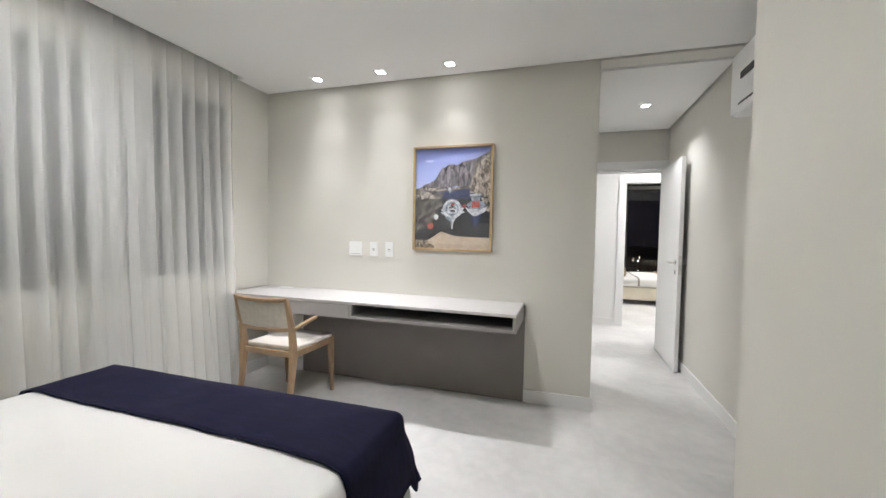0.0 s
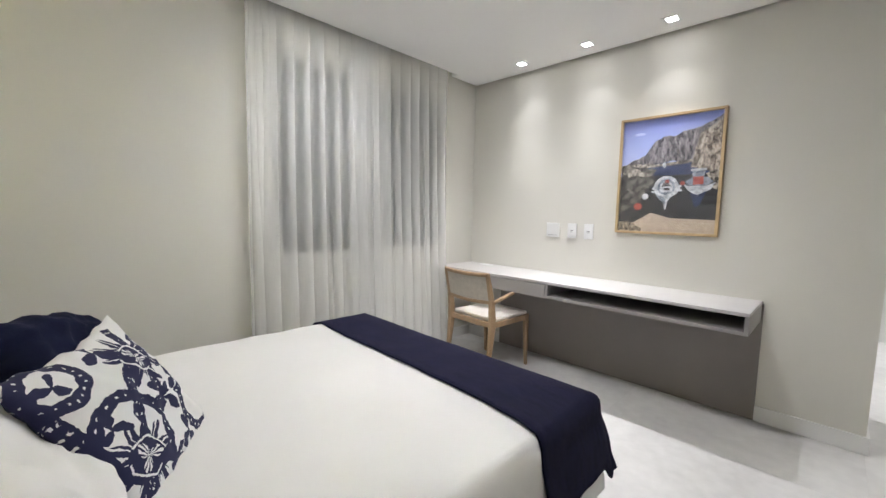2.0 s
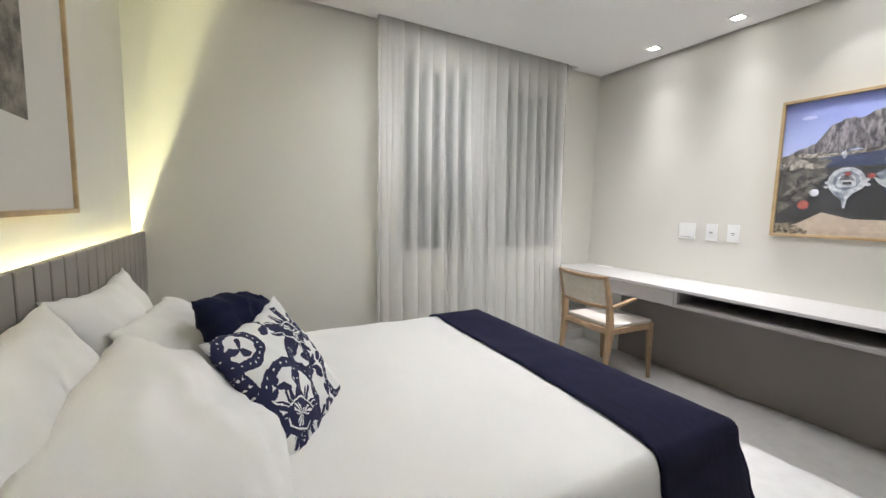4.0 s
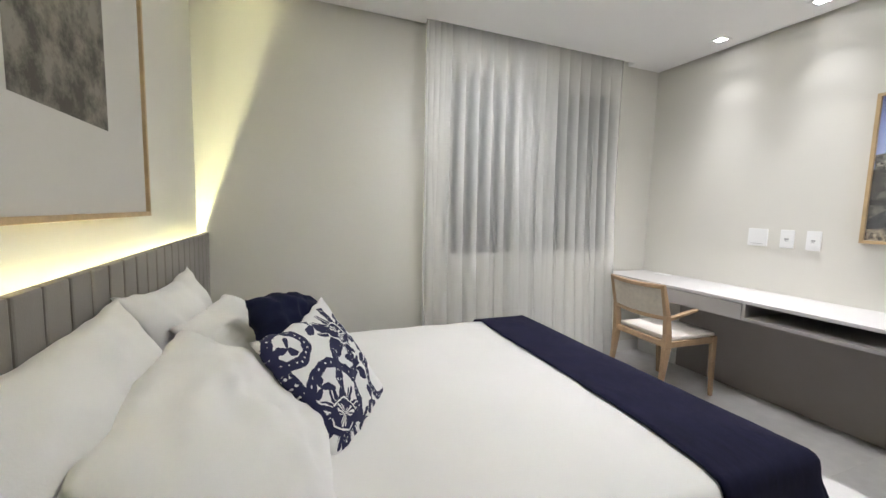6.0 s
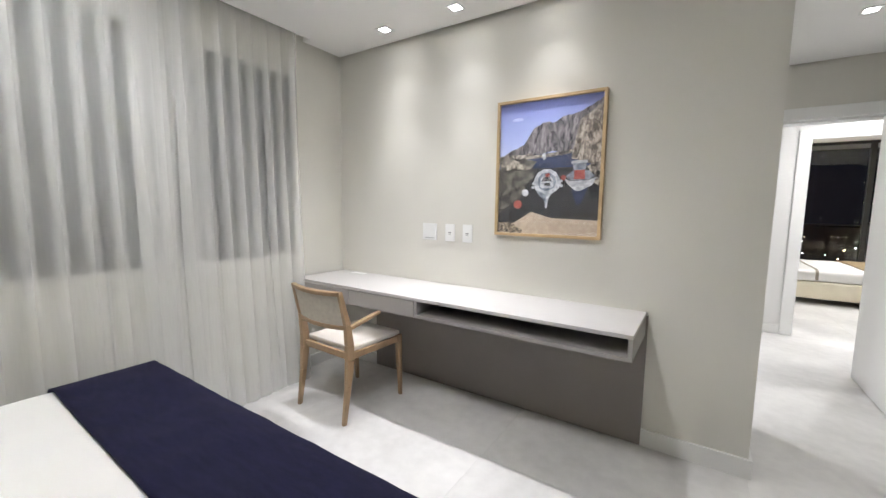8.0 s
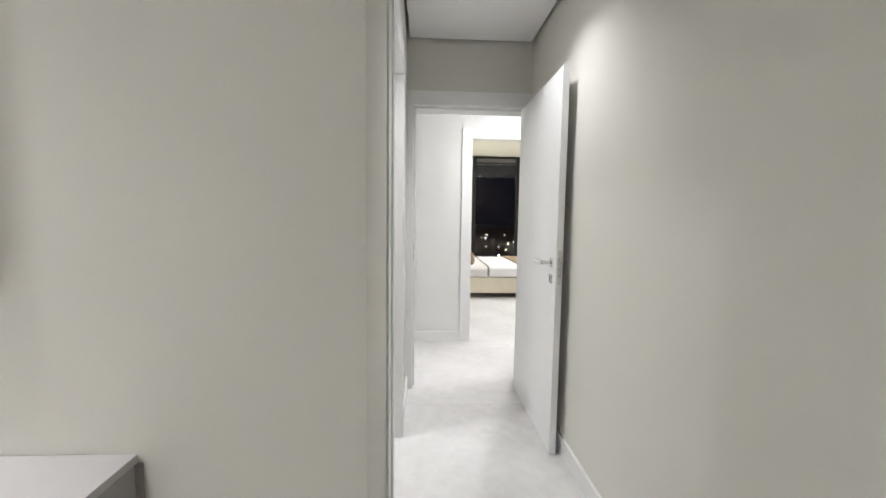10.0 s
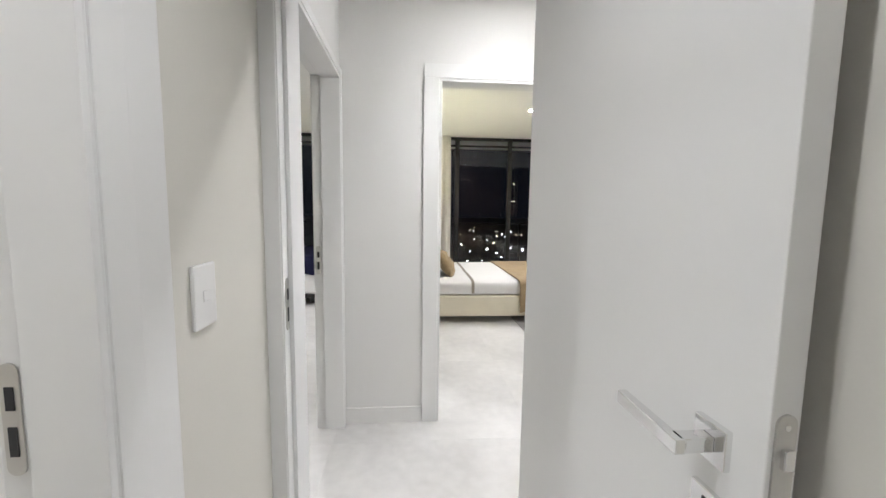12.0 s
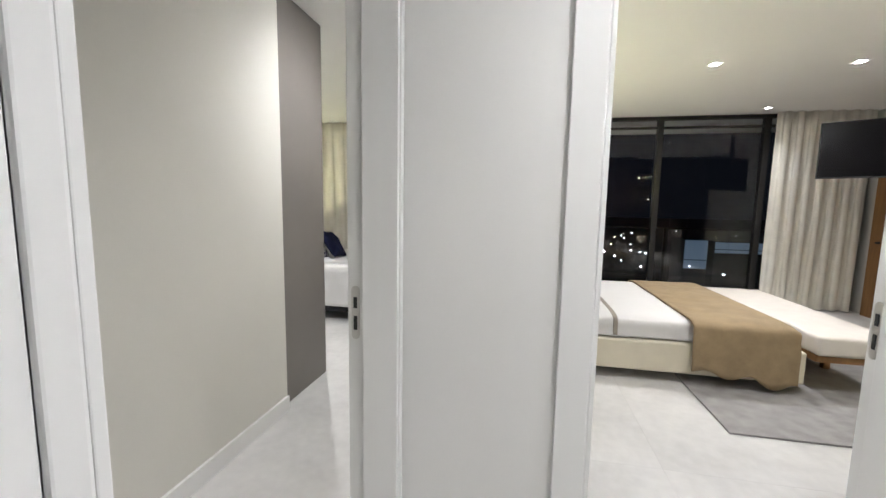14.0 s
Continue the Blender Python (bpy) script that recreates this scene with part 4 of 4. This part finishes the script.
ink("boat_rim", P_BOAT, ((0.44, 0.635), (0.445, 0.585), (0.47, 0.56), (0.53, 0.555), (0.565, 0.58), (0.575, 0.63), (0.55, 0.65), (0.46, 0.65)), 10)
ink("boat_well", P_CLIFF, ((0.455, 0.60), (0.475, 0.565), (0.53, 0.562), (0.555, 0.60)), 11)
ink("boat_deck", P_BOAT, ((0.46, 0.60), (0.56, 0.60), (0.57, 0.645), (0.46, 0.645)), 12)
ink("boat_hatch", P_WATER, ((0.485, 0.612), (0.54, 0.612), (0.545, 0.632), (0.485, 0.632)), 13)
ink("boat_crate", P_RED, ((0.49, 0.545), (0.53, 0.54), (0.535, 0.565), (0.495, 0.57)), 13)
for k, (a, b) in enumerate(((0.375, 0.615), (0.37, 0.645), (0.645, 0.60), (0.65, 0.635))):
    ink("fender", P_BOAT, oval(a, b, 0.017, 0.011), 12)
ink("boat", P_BOAT, ((0.665, 0.575), (0.72, 0.60), (0.90, 0.60), (0.97, 0.575), (0.93, 0.635), (0.82, 0.675), (0.78, 0.67), (0.72, 0.635)), 8)
ink("boat_inside", P_BOATIN, ((0.69, 0.565), (0.75, 0.53), (0.90, 0.53), (0.955, 0.57), (0.90, 0.597), (0.72, 0.597)), 9)
ink("boat_cabin", P_RED, ((0.765, 0.525), (0.86, 0.525), (0.865, 0.59), (0.765, 0.59)), 10)
ink("boat_roof", P_BOATIN, ((0.745, 0.475), (0.875, 0.475), (0.865, 0.525), (0.76, 0.525)), 9)
ink("boat_roof", P_BOAT, ((0.735, 0.458), (0.885, 0.455), (0.885, 0.475), (0.735, 0.478)), 10)
ink("reflection", P_SEA, ((0.74, 0.66), (0.90, 0.64), (0.84, 0.76), (0.80, 0.78)), 3)
ink("fender", P_RED, oval(0.665, 0.575, 0.025, 0.018), 10)
ink("buoy", P_RED, oval(0.215, 0.775, 0.045, 0.033), 10)
ink("buoy", P_BOAT, oval(0.29, 0.685, 0.034, 0.027), 10)
ink("sand", P_SAND, ((0, 0.945), (0.18, 0.92), (0.36, 0.83), (0.56, 0.875), (1, 0.885), (1, 1), (0, 1)), 12)
ink("rope", P_ROPE, ((0.0, 0.92), (0.12, 0.915), (0.27, 0.97), (0.26, 1), (0, 1)), 13, 0.012, 5, 8)
part("glazing", boxes((XA, XB, -0.034, -0.032, ZA, ZB)), M_GLASS, pic, "clear glazing").visible_shadow = False

pic2 = empty("picture", 1.50, -3.698, 1.80, label="large oak-framed print with a wide pale mount above the headboard", category="picture")
picture_frame(pic2, 1.10, 1.10, 0.030, 0.016, M_OAKFRAME)
board = part("mount", boxes((-0.534, 0.534, -0.018, -0.006, -0.534, 0.534)), P_PAPER, pic2, "pale mount board")
part("print", poly(((-0.23, 0.27), (0.23, 0.27), (0.23, -0.29), (-0.23, -0.29)), -0.0185), P_GREYPH, board)
part("print_sky", poly(((-0.23, 0.27), (0.10, 0.27), (-0.10, 0.05), (-0.23, -0.02)), -0.0189), P_GREYSKY, board)
pic2.rotation_euler = (0, 0, math.pi)


def wall_plate(name, x0, x1, z0, z1, label, face, keys):
    """A white wall plate on y = 0 facing -y, with keys or sockets."""
    e = empty(name, 0, 0, 0, label=label, category="wall plate", group="plates over the desk")
    part("plate", boxes((x0, x1, -0.009, -0.0005, z0, z1), bevel=0.003), M_PLASTIC, e)
    xm, zm = (x0 + x1) / 2, (z0 + z1) / 2
    if keys == "panel":
        part("panel", boxes((x0 + 0.008, x1 - 0.008, -0.0105, -0.0091, z0 + 0.030, z1 - 0.008), bevel=0.0005, segments=1), M_PLASTIC, e)
        part("line", boxes((x0 + 0.02, x1 - 0.02, -0.0100, -0.0091, z0 + 0.016, z0 + 0.019)), M_GREYPL, e)
    else:
        part("module", boxes((xm - 0.022, xm + 0.022, -0.0110, -0.0091, zm - 0.034, zm + 0.034), bevel=0.001, segments=1), M_PLASTIC, e)
        part("mark", boxes((xm - 0.012, xm + 0.012, -0.0118, -0.0111, zm - 0.004, zm + 0.004)), M_GREYPL, e)
        part("mark", boxes((xm - 0.009, xm + 0.009, -0.0118, -0.0111, zm - 0.014, zm - 0.010)), M_GREYPL, e)
    return e


wall_plate("wall_plate", 0.898, 1.024, 1.105, 1.230, "large square white plate on the wall over the desk", -1, "panel")
wall_plate("socket_plate", 1.102, 1.182, 1.105, 1.230, "white socket plate on the wall over the desk", -1, "socket")
wall_plate("socket_plate", 1.250, 1.328, 1.103, 1.230, "white socket plate on the wall over the desk", -1, "socket")

ac = empty("air_conditioner", label="white split air conditioner high on the wall", category="air conditioner")
bm = boxes((3.67, 3.869, -1.20, -0.30, 2.04, 2.40), bevel=0.02, segments=3)
part("body", bm, M_PLASTIC, ac)
part("outlet", boxes((3.665, 3.672, -1.16, -0.45, 2.222, 2.26)), M_BLACK, ac, "dark air slot")
part("flap_gap", boxes((3.666, 3.672, -1.16, -0.43, 2.083, 2.092)), M_BLACK, ac)

# ---- bathroom ----
vanity = empty("vanity_cabinet", label="beige bathroom vanity with two doors under a thick white top", category="vanity")
part("body", boxes((1.75, 2.80, 1.63, 2.045, 0.25, 0.695)), M_VANITY, vanity)
for a, b in ((1.75, 1.97), (1.973, 2.395), (2.399, 2.80)):
    part("door", boxes((a + 0.002, b - 0.001, 1.612, 1.6295, 0.25, 0.690), bevel=0.001), M_VANITY, vanity)
top = structure("vanity_top", boxes((1.72, 2.815, 1.605, 2.048, 0.705, 0.900), bevel=0.003), M_QUARTZ, "thick white quartz top with upstand", "countertop")
part("upstand", boxes((1.72, 2.815, 2.028, 2.0485, 0.9005, 1.00), bevel=0.001), M_QUARTZ, top)
tap = empty("tap", 2.32, 1.91, 0.90, label="chrome single-lever basin tap on the white top", category="tap")
part("body", boxes((-0.022, 0.022, -0.022, 0.022, 0, 0.135), bevel=0.004), M_CHROME, tap)
part("spout", boxes((-0.15, -0.02, -0.017, 0.017, 0.095, 0.115), bevel=0.004), M_CHROME, tap)
part("lever", boxes((-0.10, 0.022, -0.02, 0.02, 0.140, 0.152), bevel=0.003), M_CHROME, tap)
mir = empty("mirror", label="frameless bathroom mirror lit from behind above the vanity", category="mirror")
part("panel", boxes((1.72, 2.80, 1.985, 1.995, 1.081, 1.905)), M_MIRROR, mir)
part("box", boxes((1.75, 2.77, 1.996, 2.045, 1.13, 1.865)), M_LACQUER, mir)
tagged(part("led_strip", boxes((1.75, 2.77, 2.005, 2.025, 1.112, 1.122)), M_LEDSOFT), "warm LED strip under the mirror", "light strip")
shelf = structure("bulkhead", boxes((0.5, 2.82, 1.90, 2.048, 1.907, 2.065)), M_WHITEWALL, "white plaster bulkhead over the mirror", "bulkhead")
tagged(part("led_strip", boxes((0.6, 2.80, 1.98, 2.0, 2.0655, 2.073)), M_LEDSOFT), "warm LED strip on the bulkhead", "light strip")
structure("wall_tiles", boxes((0.5, 2.82, 0.12, 0.128, 0, 2.50), (0.5, 0.508, 0.128, 2.05, 0, 2.50), (2.812, 2.82, 0.13, 0.60, 0, 2.50), (0.508, 2.82, 2.049, 2.0495, 2.1, 2.5)), M_STONE, "beige stone-look wall tiles in the bathroom", "wall tiles")
sc = empty("shower_screen", label="frosted glass shower screen with a white rail", category="shower screen")
part("rail", boxes((1.52, 1.56, 0.95, 2.047, 1.79, 1.83), bevel=0.003), M_LACQUER, sc)
part("pane", boxes((1.535, 1.545, 0.98, 2.04, 0.0, 1.79)), M_FROST, sc, "greenish frosted glass")
part("post", boxes((1.525, 1.555, 0.95, 0.98, 0.0, 1.79), bevel=0.003), M_LACQUER, sc)
part("seal", boxes((1.532, 1.549, 1.545, 1.553, 0.0, 1.79)), M_GREYPL, sc, "dark rubber seal of the sliding pane")
bm = bmesh.new()
tube(bm, (1.545, 1.585, 1.10), (1.575, 1.585, 1.10), 0.016)
part("knob", bm, M_CHROME, sc, "round chrome knob")
sh = empty("rain_shower", label="square chrome rain shower on a wall arm", category="shower")
bm = bmesh.new()
tube(bm, (0.508, 1.45, 1.985), (0.95, 1.45, 1.985), 0.012)
part("arm", bm, M_CHROME, sh)
part("plate", boxes((0.85, 1.05, 1.35, 1.55, 1.945, 1.970), bevel=0.004), M_CHROME, sh)


# ---- corridor and hall plates ----
def switch(name, m, label):
    e = empty(name, label=label, category="light switch")
    part("plate", boxes((-0.044, 0.044, -0.010, -0.0005, -0.068, 0.068), bevel=0.004), M_PLASTIC, e)
    part("rocker", boxes((-0.013, 0.013, -0.0125, -0.0101, -0.012, 0.012), bevel=0.001, segments=1), M_PLASTIC, e)
    e.matrix_world = m
    return e


switch("light_switch", pose(2.955, 1.662, 1.170, 0, 0, 90), "white light switch plate on the corridor wall")
switch("light_switch", pose(4.575, 3.203, 1.19), "white light switch plate beside the large bedroom's door")

# ---- far facade and night view ----
fac = empty("window_2", label="floor-to-ceiling dark aluminium window of the second bedroom", category="window", kind="structure")


def facade(e, x0, x1, mullions):
    for x in mullions:
        part("mullion", boxes((x - 0.04, x + 0.04, 8.50, 8.58, 0.05, 2.70), bevel=0.002), M_ALU, e)
    part("window_frame", boxes((x0, x1, 8.50, 8.58, 0.0, 0.05), (x0, x1, 8.50, 8.58, 2.70, 2.75)), M_ALU, e)
    for a, b in zip(mullions, mullions[1:]):
        part("transom", boxes((a + 0.04, b - 0.04, 8.51, 8.57, 2.575, 2.605)), M_ALU, e)
    for a, b in zip(mullions, mullions[1:]):
        part("pane", boxes((a + 0.04, b - 0.04, 8.535, 8.545, 0.05, 2.70)), M_GLASS, e)


facade(fac, -0.3, 2.965, (-0.26, 1.1, 2.0, 2.925))
fac3 = empty("window_3", label="floor-to-ceiling dark aluminium window of the large bedroom", category="window", kind="structure")
facade(fac3, 3.28, 8.0, (3.32, 4.30, 5.345, 6.74, 7.96))
rail = empty("balcony_rail", label="glass balcony rail with a thin metal handrail", category="railing")
bm = bmesh.new()
tube(bm, (-0.4, 9.8, 1.05), (8.1, 9.8, 1.05), 0.015)
part("handrail", bm, M_ALU, rail)
for x in (-0.36, 1.74, 3.84, 5.94, 8.04):
    part("post", boxes((x - 0.02, x + 0.02, 9.78, 9.82, -0.02, 1.05)), M_ALU, rail)
for x in range(0, 8):
    part("pane", boxes((x * 1.05 - 0.35, x * 1.05 + 0.67, 9.795, 9.803, 0.08, 1.02)), M_GLASS, rail)
structure("balcony_floor", boxes((-0.45, 8.15, 8.62, 9.95, -0.12, -0.02)), M_STONE, "stone balcony floor", "balcony")

# ---- night ground and city lights ----
structure("ground", boxes((-900, 900, -900, 1500, -30.2, -30)), M_CITY, "dark night ground far below", "ground")
rnd = random.Random(11)
LIGHTS = [glow("city light warm", (1.0, 0.75, 0.4), 40), glow("city light white", (0.9, 0.95, 1.0), 60)]
for k, mat in enumerate(LIGHTS):
    bm = bmesh.new()
    for i in range(110):
        y = rnd.uniform(55, 420)
        x = rnd.uniform(-0.8, 1.25) * y + 4
        z = -30 + rnd.uniform(4, 14)
        s = 0.0006 * y * rnd.uniform(0.5, 1.7)
        box(bm, x - s, x + s, y - s, y + s, z - s, z + s)
    tagged(part("city_lights", bm, mat), "scattered street lights of the town at night", "city lights", kind="stuff")

bm = bmesh.new()
for i in range(34):
    y = rnd.uniform(60, 150)
    x = rnd.uniform(0.05, 0.62) * y + 3
    z = -30 + rnd.uniform(12, 21)
    s = 0.0019 * y * rnd.uniform(0.5, 1.0)
    box(bm, x - s, x + s, y - s, y + s, z - s, z + s)
tagged(part("city_lights", bm, LIGHTS[1]), "white street lamps on the near streets at night", "city lights", kind="stuff")

# low buildings of the town, washed in blue light
M_BLUELIT = glow("blue-lit facade", (0.35, 0.6, 0.85), 0.10)
for x0, x1, z0, z1 in ((40.3, 45.2, -12.0, -5.3), (46.5, 58.0, -8.2, -5.6)):
    hall = empty("lit_building", label="low building far off in the town, lit blue at night", category="building")
    part("wall", boxes((x0, x1, 100.0, 108.0, -30.0, z1)), M_CITY, hall)
    part("facade", boxes((x0 + 0.1, x1 - 0.1, 99.9, 99.98, z0, z1 - 0.2)), M_BLUELIT, hall, "blue-lit front")
    zz = z0 + (z1 - z0) * 0.3
    part("band", boxes((x0 + 0.1, x1 - 0.1, 99.85, 99.89, zz - 0.08, zz + 0.08)), M_CITY, hall)

# ---- second bedroom ----
ward = empty("wardrobe", label="tall taupe laminate wardrobe beside the bedroom entry", category="wardrobe")
part("body", boxes((1.20, 1.795, 4.295, 4.885, 0.05, 2.715)), M_WARD, ward)
part("side_panel", boxes((1.796, 1.815, 4.288, 4.90, 0.0, 2.717), bevel=0.001), M_WARD, ward)
part("door", boxes((1.20, 1.795, 4.886, 4.905, 0.05, 2.71), bevel=0.001), M_WARD, ward)
part("plinth", boxes((1.21, 1.79, 4.31, 4.88, 0.0, 0.05)), M_BLACK, ward)

bed2 = empty("bed", label="double bed with white covers and a navy throw", category="bed")
part("base", boxes((0.15, 2.18, 6.28, 7.95, 0.10, 0.16), bevel=0.01), M_BLACK, bed2)
part("mattress", boxes((0.12, 2.20, 6.27, 7.98, 0.16, 0.64), bevel=0.05, segments=3), M_SHEET, bed2)
for lx in (0.35, 2.0):
    for ly in (6.45, 7.8):
        part("leg", boxes((lx - 0.03, lx + 0.03, ly - 0.03, ly + 0.03, 0, 0.10)), M_BLACK, bed2)
thick(part("bed_cover", draped(0.12, 2.21, 6.28, 7.98, 0.66, (0, 0.50, 0.52, 0.3), 0.004, 0.03, 21.0), M_SHEET, bed2, "white quilted cover", smooth=True), 0.008)
th2 = part("throw_blanket", draped(1.60, 2.20, 6.27, 7.99, 0.665, (0, 0.3, 0.26, 0.2), 0.016, 0.06, 24.0, hem_wave=0.05), M_NAVY, smooth=True)
tagged(thick(th2, 0.01), "navy throw across the foot of the second bed", "throw")
pillow_at("cushion", M_NAVYCUSH, (0.86, 6.93, 0.84), (0.1, 1, 0), (0.78, 0.1, 0.55), 0.43, 0.43, 0.13, "navy cushion in front of a printed one on the second bed", 31, "cushion", pinch=0.1)
pillow_at("cushion", M_PATTERN, (0.70, 6.74, 0.85), (0.1, 1, 0), (0.8, 0.1, 0.5), 0.45, 0.45, 0.13, "white and navy printed cushion on the second bed", 33, "cushion", pinch=0.1)
pillow_at("pillow", M_SHEET, (0.42, 7.0, 0.87), (0, 1, 0), (0.8, 0, 0.5), 0.70, 0.48, 0.17, "white pillow against the second headboard", 35)
hb2 = part("headboard", boxes((-0.16, -0.10, 5.9, 8.2, 0.02, 1.10), bevel=0.012), M_HEAD)
tagged(hb2, "taupe upholstered headboard of the second bed", "headboard")
tagged(part("led_strip", boxes((-0.2995, -0.285, 5.95, 8.15, 1.0, 1.01)), M_LEDMID), "warm LED strip behind the second headboard", "light strip")


def drape_x(x0, x1, y, z0, z1, amp, period, seed, mat, parent):
    def at(s, v):
        q = (x1 - x0) * s
        c = q / period * math.tau + 2.6 * noise.noise(Vector((q * 2.2, v * 0.6, seed))) + 0.5 * noise.noise(Vector((q * 9, v * 2, seed)))
        return (x0 + q + 0.012 * math.sin(2 * c), y + amp * (0.8 + 0.4 * v) * math.cos(c), z1 + (z0 - z1) * v)

    ob = part("cloth", sheet(steps(0, 1, int((x1 - x0) / period * 12)), steps(0, 1, 14), at), mat, parent, smooth=True)
    return thick(ob, 0.004)


for a, b, lab in ((-0.28, 0.72, "cream drape gathered beside the second bedroom's window"), (3.32, 4.16, "cream drape drawn to the bed side of the large window"), (6.78, 7.92, "cream drape drawn to the far side of the large window")):
    c = empty("curtain", label=lab, category="curtain")
    drape_x(a, b, 8.36, 0.015, 2.745, 0.030, 0.165, a, M_DRAPE, c)

# ---- large bedroom ----
hb3 = part("headboard", boxes((3.32, 3.38, 4.9, 7.6, 0.02, 1.15), bevel=0.012), M_BEDBASE)
tagged(hb3, "ivory leather headboard of the large bed, lit from behind", "headboard")
tagged(part("led_strip", boxes((3.2805, 3.295, 4.95, 7.55, 1.125, 1.135)), M_LEDMID), "warm LED strip behind the large headboard", "light strip")
bed3 = empty("bed", label="large ivory leather bed with white covers and a tan throw", category="bed")
part("base", boxes((3.40, 5.50, 5.33, 7.20, 0.085, 0.335), bevel=0.02, segments=3), M_BEDBASE, bed3, "ivory leather base")
part("mattress", boxes((3.42, 5.42, 5.40, 7.13, 0.336, 0.50), bevel=0.04, segments=3), M_SHEET, bed3)
for lx in (3.6, 5.38):
    for ly in (5.45, 7.05):
        bm = bmesh.new()
        tube(bm, (lx, ly, 0), (lx, ly, 0.09), 0.02, 0.03)
        part("leg", bm, M_BLACK, bed3)
thick(part("bed_cover", draped(3.42, 5.42, 5.39, 7.14, 0.50, (0, 0.02, 0.17, 0.17), 0.006, 0.02, 41.0, r=0.05), M_SHEET, bed3, "white cotton cover", smooth=True), 0.006)
thick(part("ribbon", draped(4.13, 4.165, 5.385, 7.145, 0.50, (0, 0, 0.165, 0.165), 0.014, 0.02, 41.0, r=0.05, dx=0.01), M_STRIPE, bed3, "taupe ribbon border", smooth=True), 0.003)
tt = part("throw_blanket", draped(4.70, 5.40, 5.325, 7.18, 0.50, (0, 0.05, 0.45, 0.3), 0.020, 0.05, 41.0, crease=0.006, hem_wave=0.10, dx=0.02), M_TAN, smooth=True)
tagged(thick(tt, 0.01), "tan knitted throw across the foot of the large bed", "throw")
pillow_at("cushion", M_TAN, (3.86, 5.85, 0.655), (0.1, 1, 0), (0.8, -0.1, 0.45), 0.40, 0.34, 0.16, "round tan cushion on the large bed", 51, "cushion", pinch=-0.1)
pillow_at("pillow", M_SHEET, (3.62, 5.95, 0.66), (0, 1, 0), (0.75, 0, 0.6), 0.66, 0.46, 0.16, "white pillow on the large bed", 53)
pillow_at("pillow", M_SHEET, (3.62, 6.7, 0.66), (0, 1, 0), (0.75, 0, 0.6), 0.66, 0.46, 0.16, "white pillow on the large bed", 55)
# dark wardrobe along the doorway wall, seen mirrored in the night glass
ward = empty("wardrobe", label="dark walnut wardrobe with a lit open niche against the wall", category="wardrobe")
part("body", boxes((4.90, 6.30, 3.365, 3.92, 0.0, 2.715), (6.80, 7.99, 3.365, 3.92, 0.0, 2.715), (6.30, 6.80, 3.365, 3.40, 0.0, 2.715)), M_DARKWOOD, ward)
for k in range(5):
    x0 = (4.90, 5.60, 6.80, 7.20, 7.60)[k]
    x1 = (5.60, 6.30, 7.20, 7.60, 7.99)[k]
    dw = part("door", boxes((x0 + 0.003, x1 - 0.003, 3.922, 3.942, 0.08, 2.70), bevel=0.002), M_DARKWOOD, ward)
    part("handle", boxes((x1 - 0.05, x1 - 0.035, 3.943, 3.965, 0.95, 1.25), bevel=0.003), M_STEEL, dw)
for z in (0.55, 1.10, 1.65, 2.20):
    sh = part("shelf", boxes((6.302, 6.798, 3.402, 3.90, z, z + 0.02)), M_DARKWOOD, ward)
    part("led_strip", boxes((6.32, 6.78, 3.86, 3.87, z - 0.006, z - 0.001)), M_LEDMID, sh)

bench = empty("bench", label="long bench with white cushion and wooden base at the bed foot", category="bench")
part("seat", boxes((5.56, 6.14, 5.33, 7.20, 0.315, 0.465), bevel=0.035, segments=4), M_CREAM, bench, "white upholstered cushion", smooth=True)
part("frame", boxes((5.57, 6.13, 5.35, 7.18, 0.265, 0.315), bevel=0.006), M_WOOD, bench, "brown wooden frame")
for lx in (5.66, 6.04):
    for ly in (5.95, 6.75):
        part("leg", boxes((lx - 0.025, lx + 0.025, ly - 0.025, ly + 0.025, 0.0165, 0.265), bevel=0.004), M_WOOD, bench)
tagged(part("rug", boxes((4.68, 7.3, 4.63, 7.7, 0.001, 0.015), bevel=0.005), M_RUG), "grey cut-pile rug under the large bed's foot", "rug")
tv = empty("television", 7.02, 6.88, 2.05, label="black flat television on a ceiling arm", category="television")
part("panel", boxes((-0.55, 0.55, -0.02, 0.02, -0.30, 0.30), bevel=0.005), M_BLACK, tv)
part("screen", boxes((-0.54, 0.54, -0.0225, -0.0202, -0.285, 0.29)), M_SCREEN, tv)
bm = boxes((-0.03, 0.03, 0.02, 0.10, -0.1, 0.1), (-0.025, 0.025, 0.05, 0.10, 0.1, 0.70), (-0.1, 0.1, 0.0, 0.15, 0.685, 0.70))
part("mount", bm, M_BLACK, tv)
tv.rotation_euler = (0, 0, radians(-30))
cab = empty("wardrobe", label="brown veneer wardrobe door beside the window drape", category="wardrobe")
part("panel", boxes((7.94, 7.999, 6.2, 8.25, 0.0, 2.70), bevel=0.002), M_WOOD, cab)
bm = bmesh.new()
tube(bm, (7.90, 8.1, 1.0), (7.94, 8.1, 1.0), 0.015)
part("knob", bm, M_BLACK, cab)

# ---- floor tiles ----
TS, GAP = 1.20, 0.0008
me = None
for ix in range(-1, 7):
    for iy in range(-4, 8):
        x0, y0 = 0.555 + ix * TS, -0.62 + iy * TS
        if x0 + TS < -0.2 or x0 > 8.1 or y0 + TS < -3.8 or y0 > 8.6:
            continue
        if me is None:
            bm = boxes((GAP / 2, TS - GAP / 2, GAP / 2, TS - GAP / 2, -0.0011, 0.0))
            me = to_mesh("tile", bm, M_FLOOR)
        ob = new("tile", me)
        ob.location = (x0, y0, 0)
        ob.parent = FLOOR
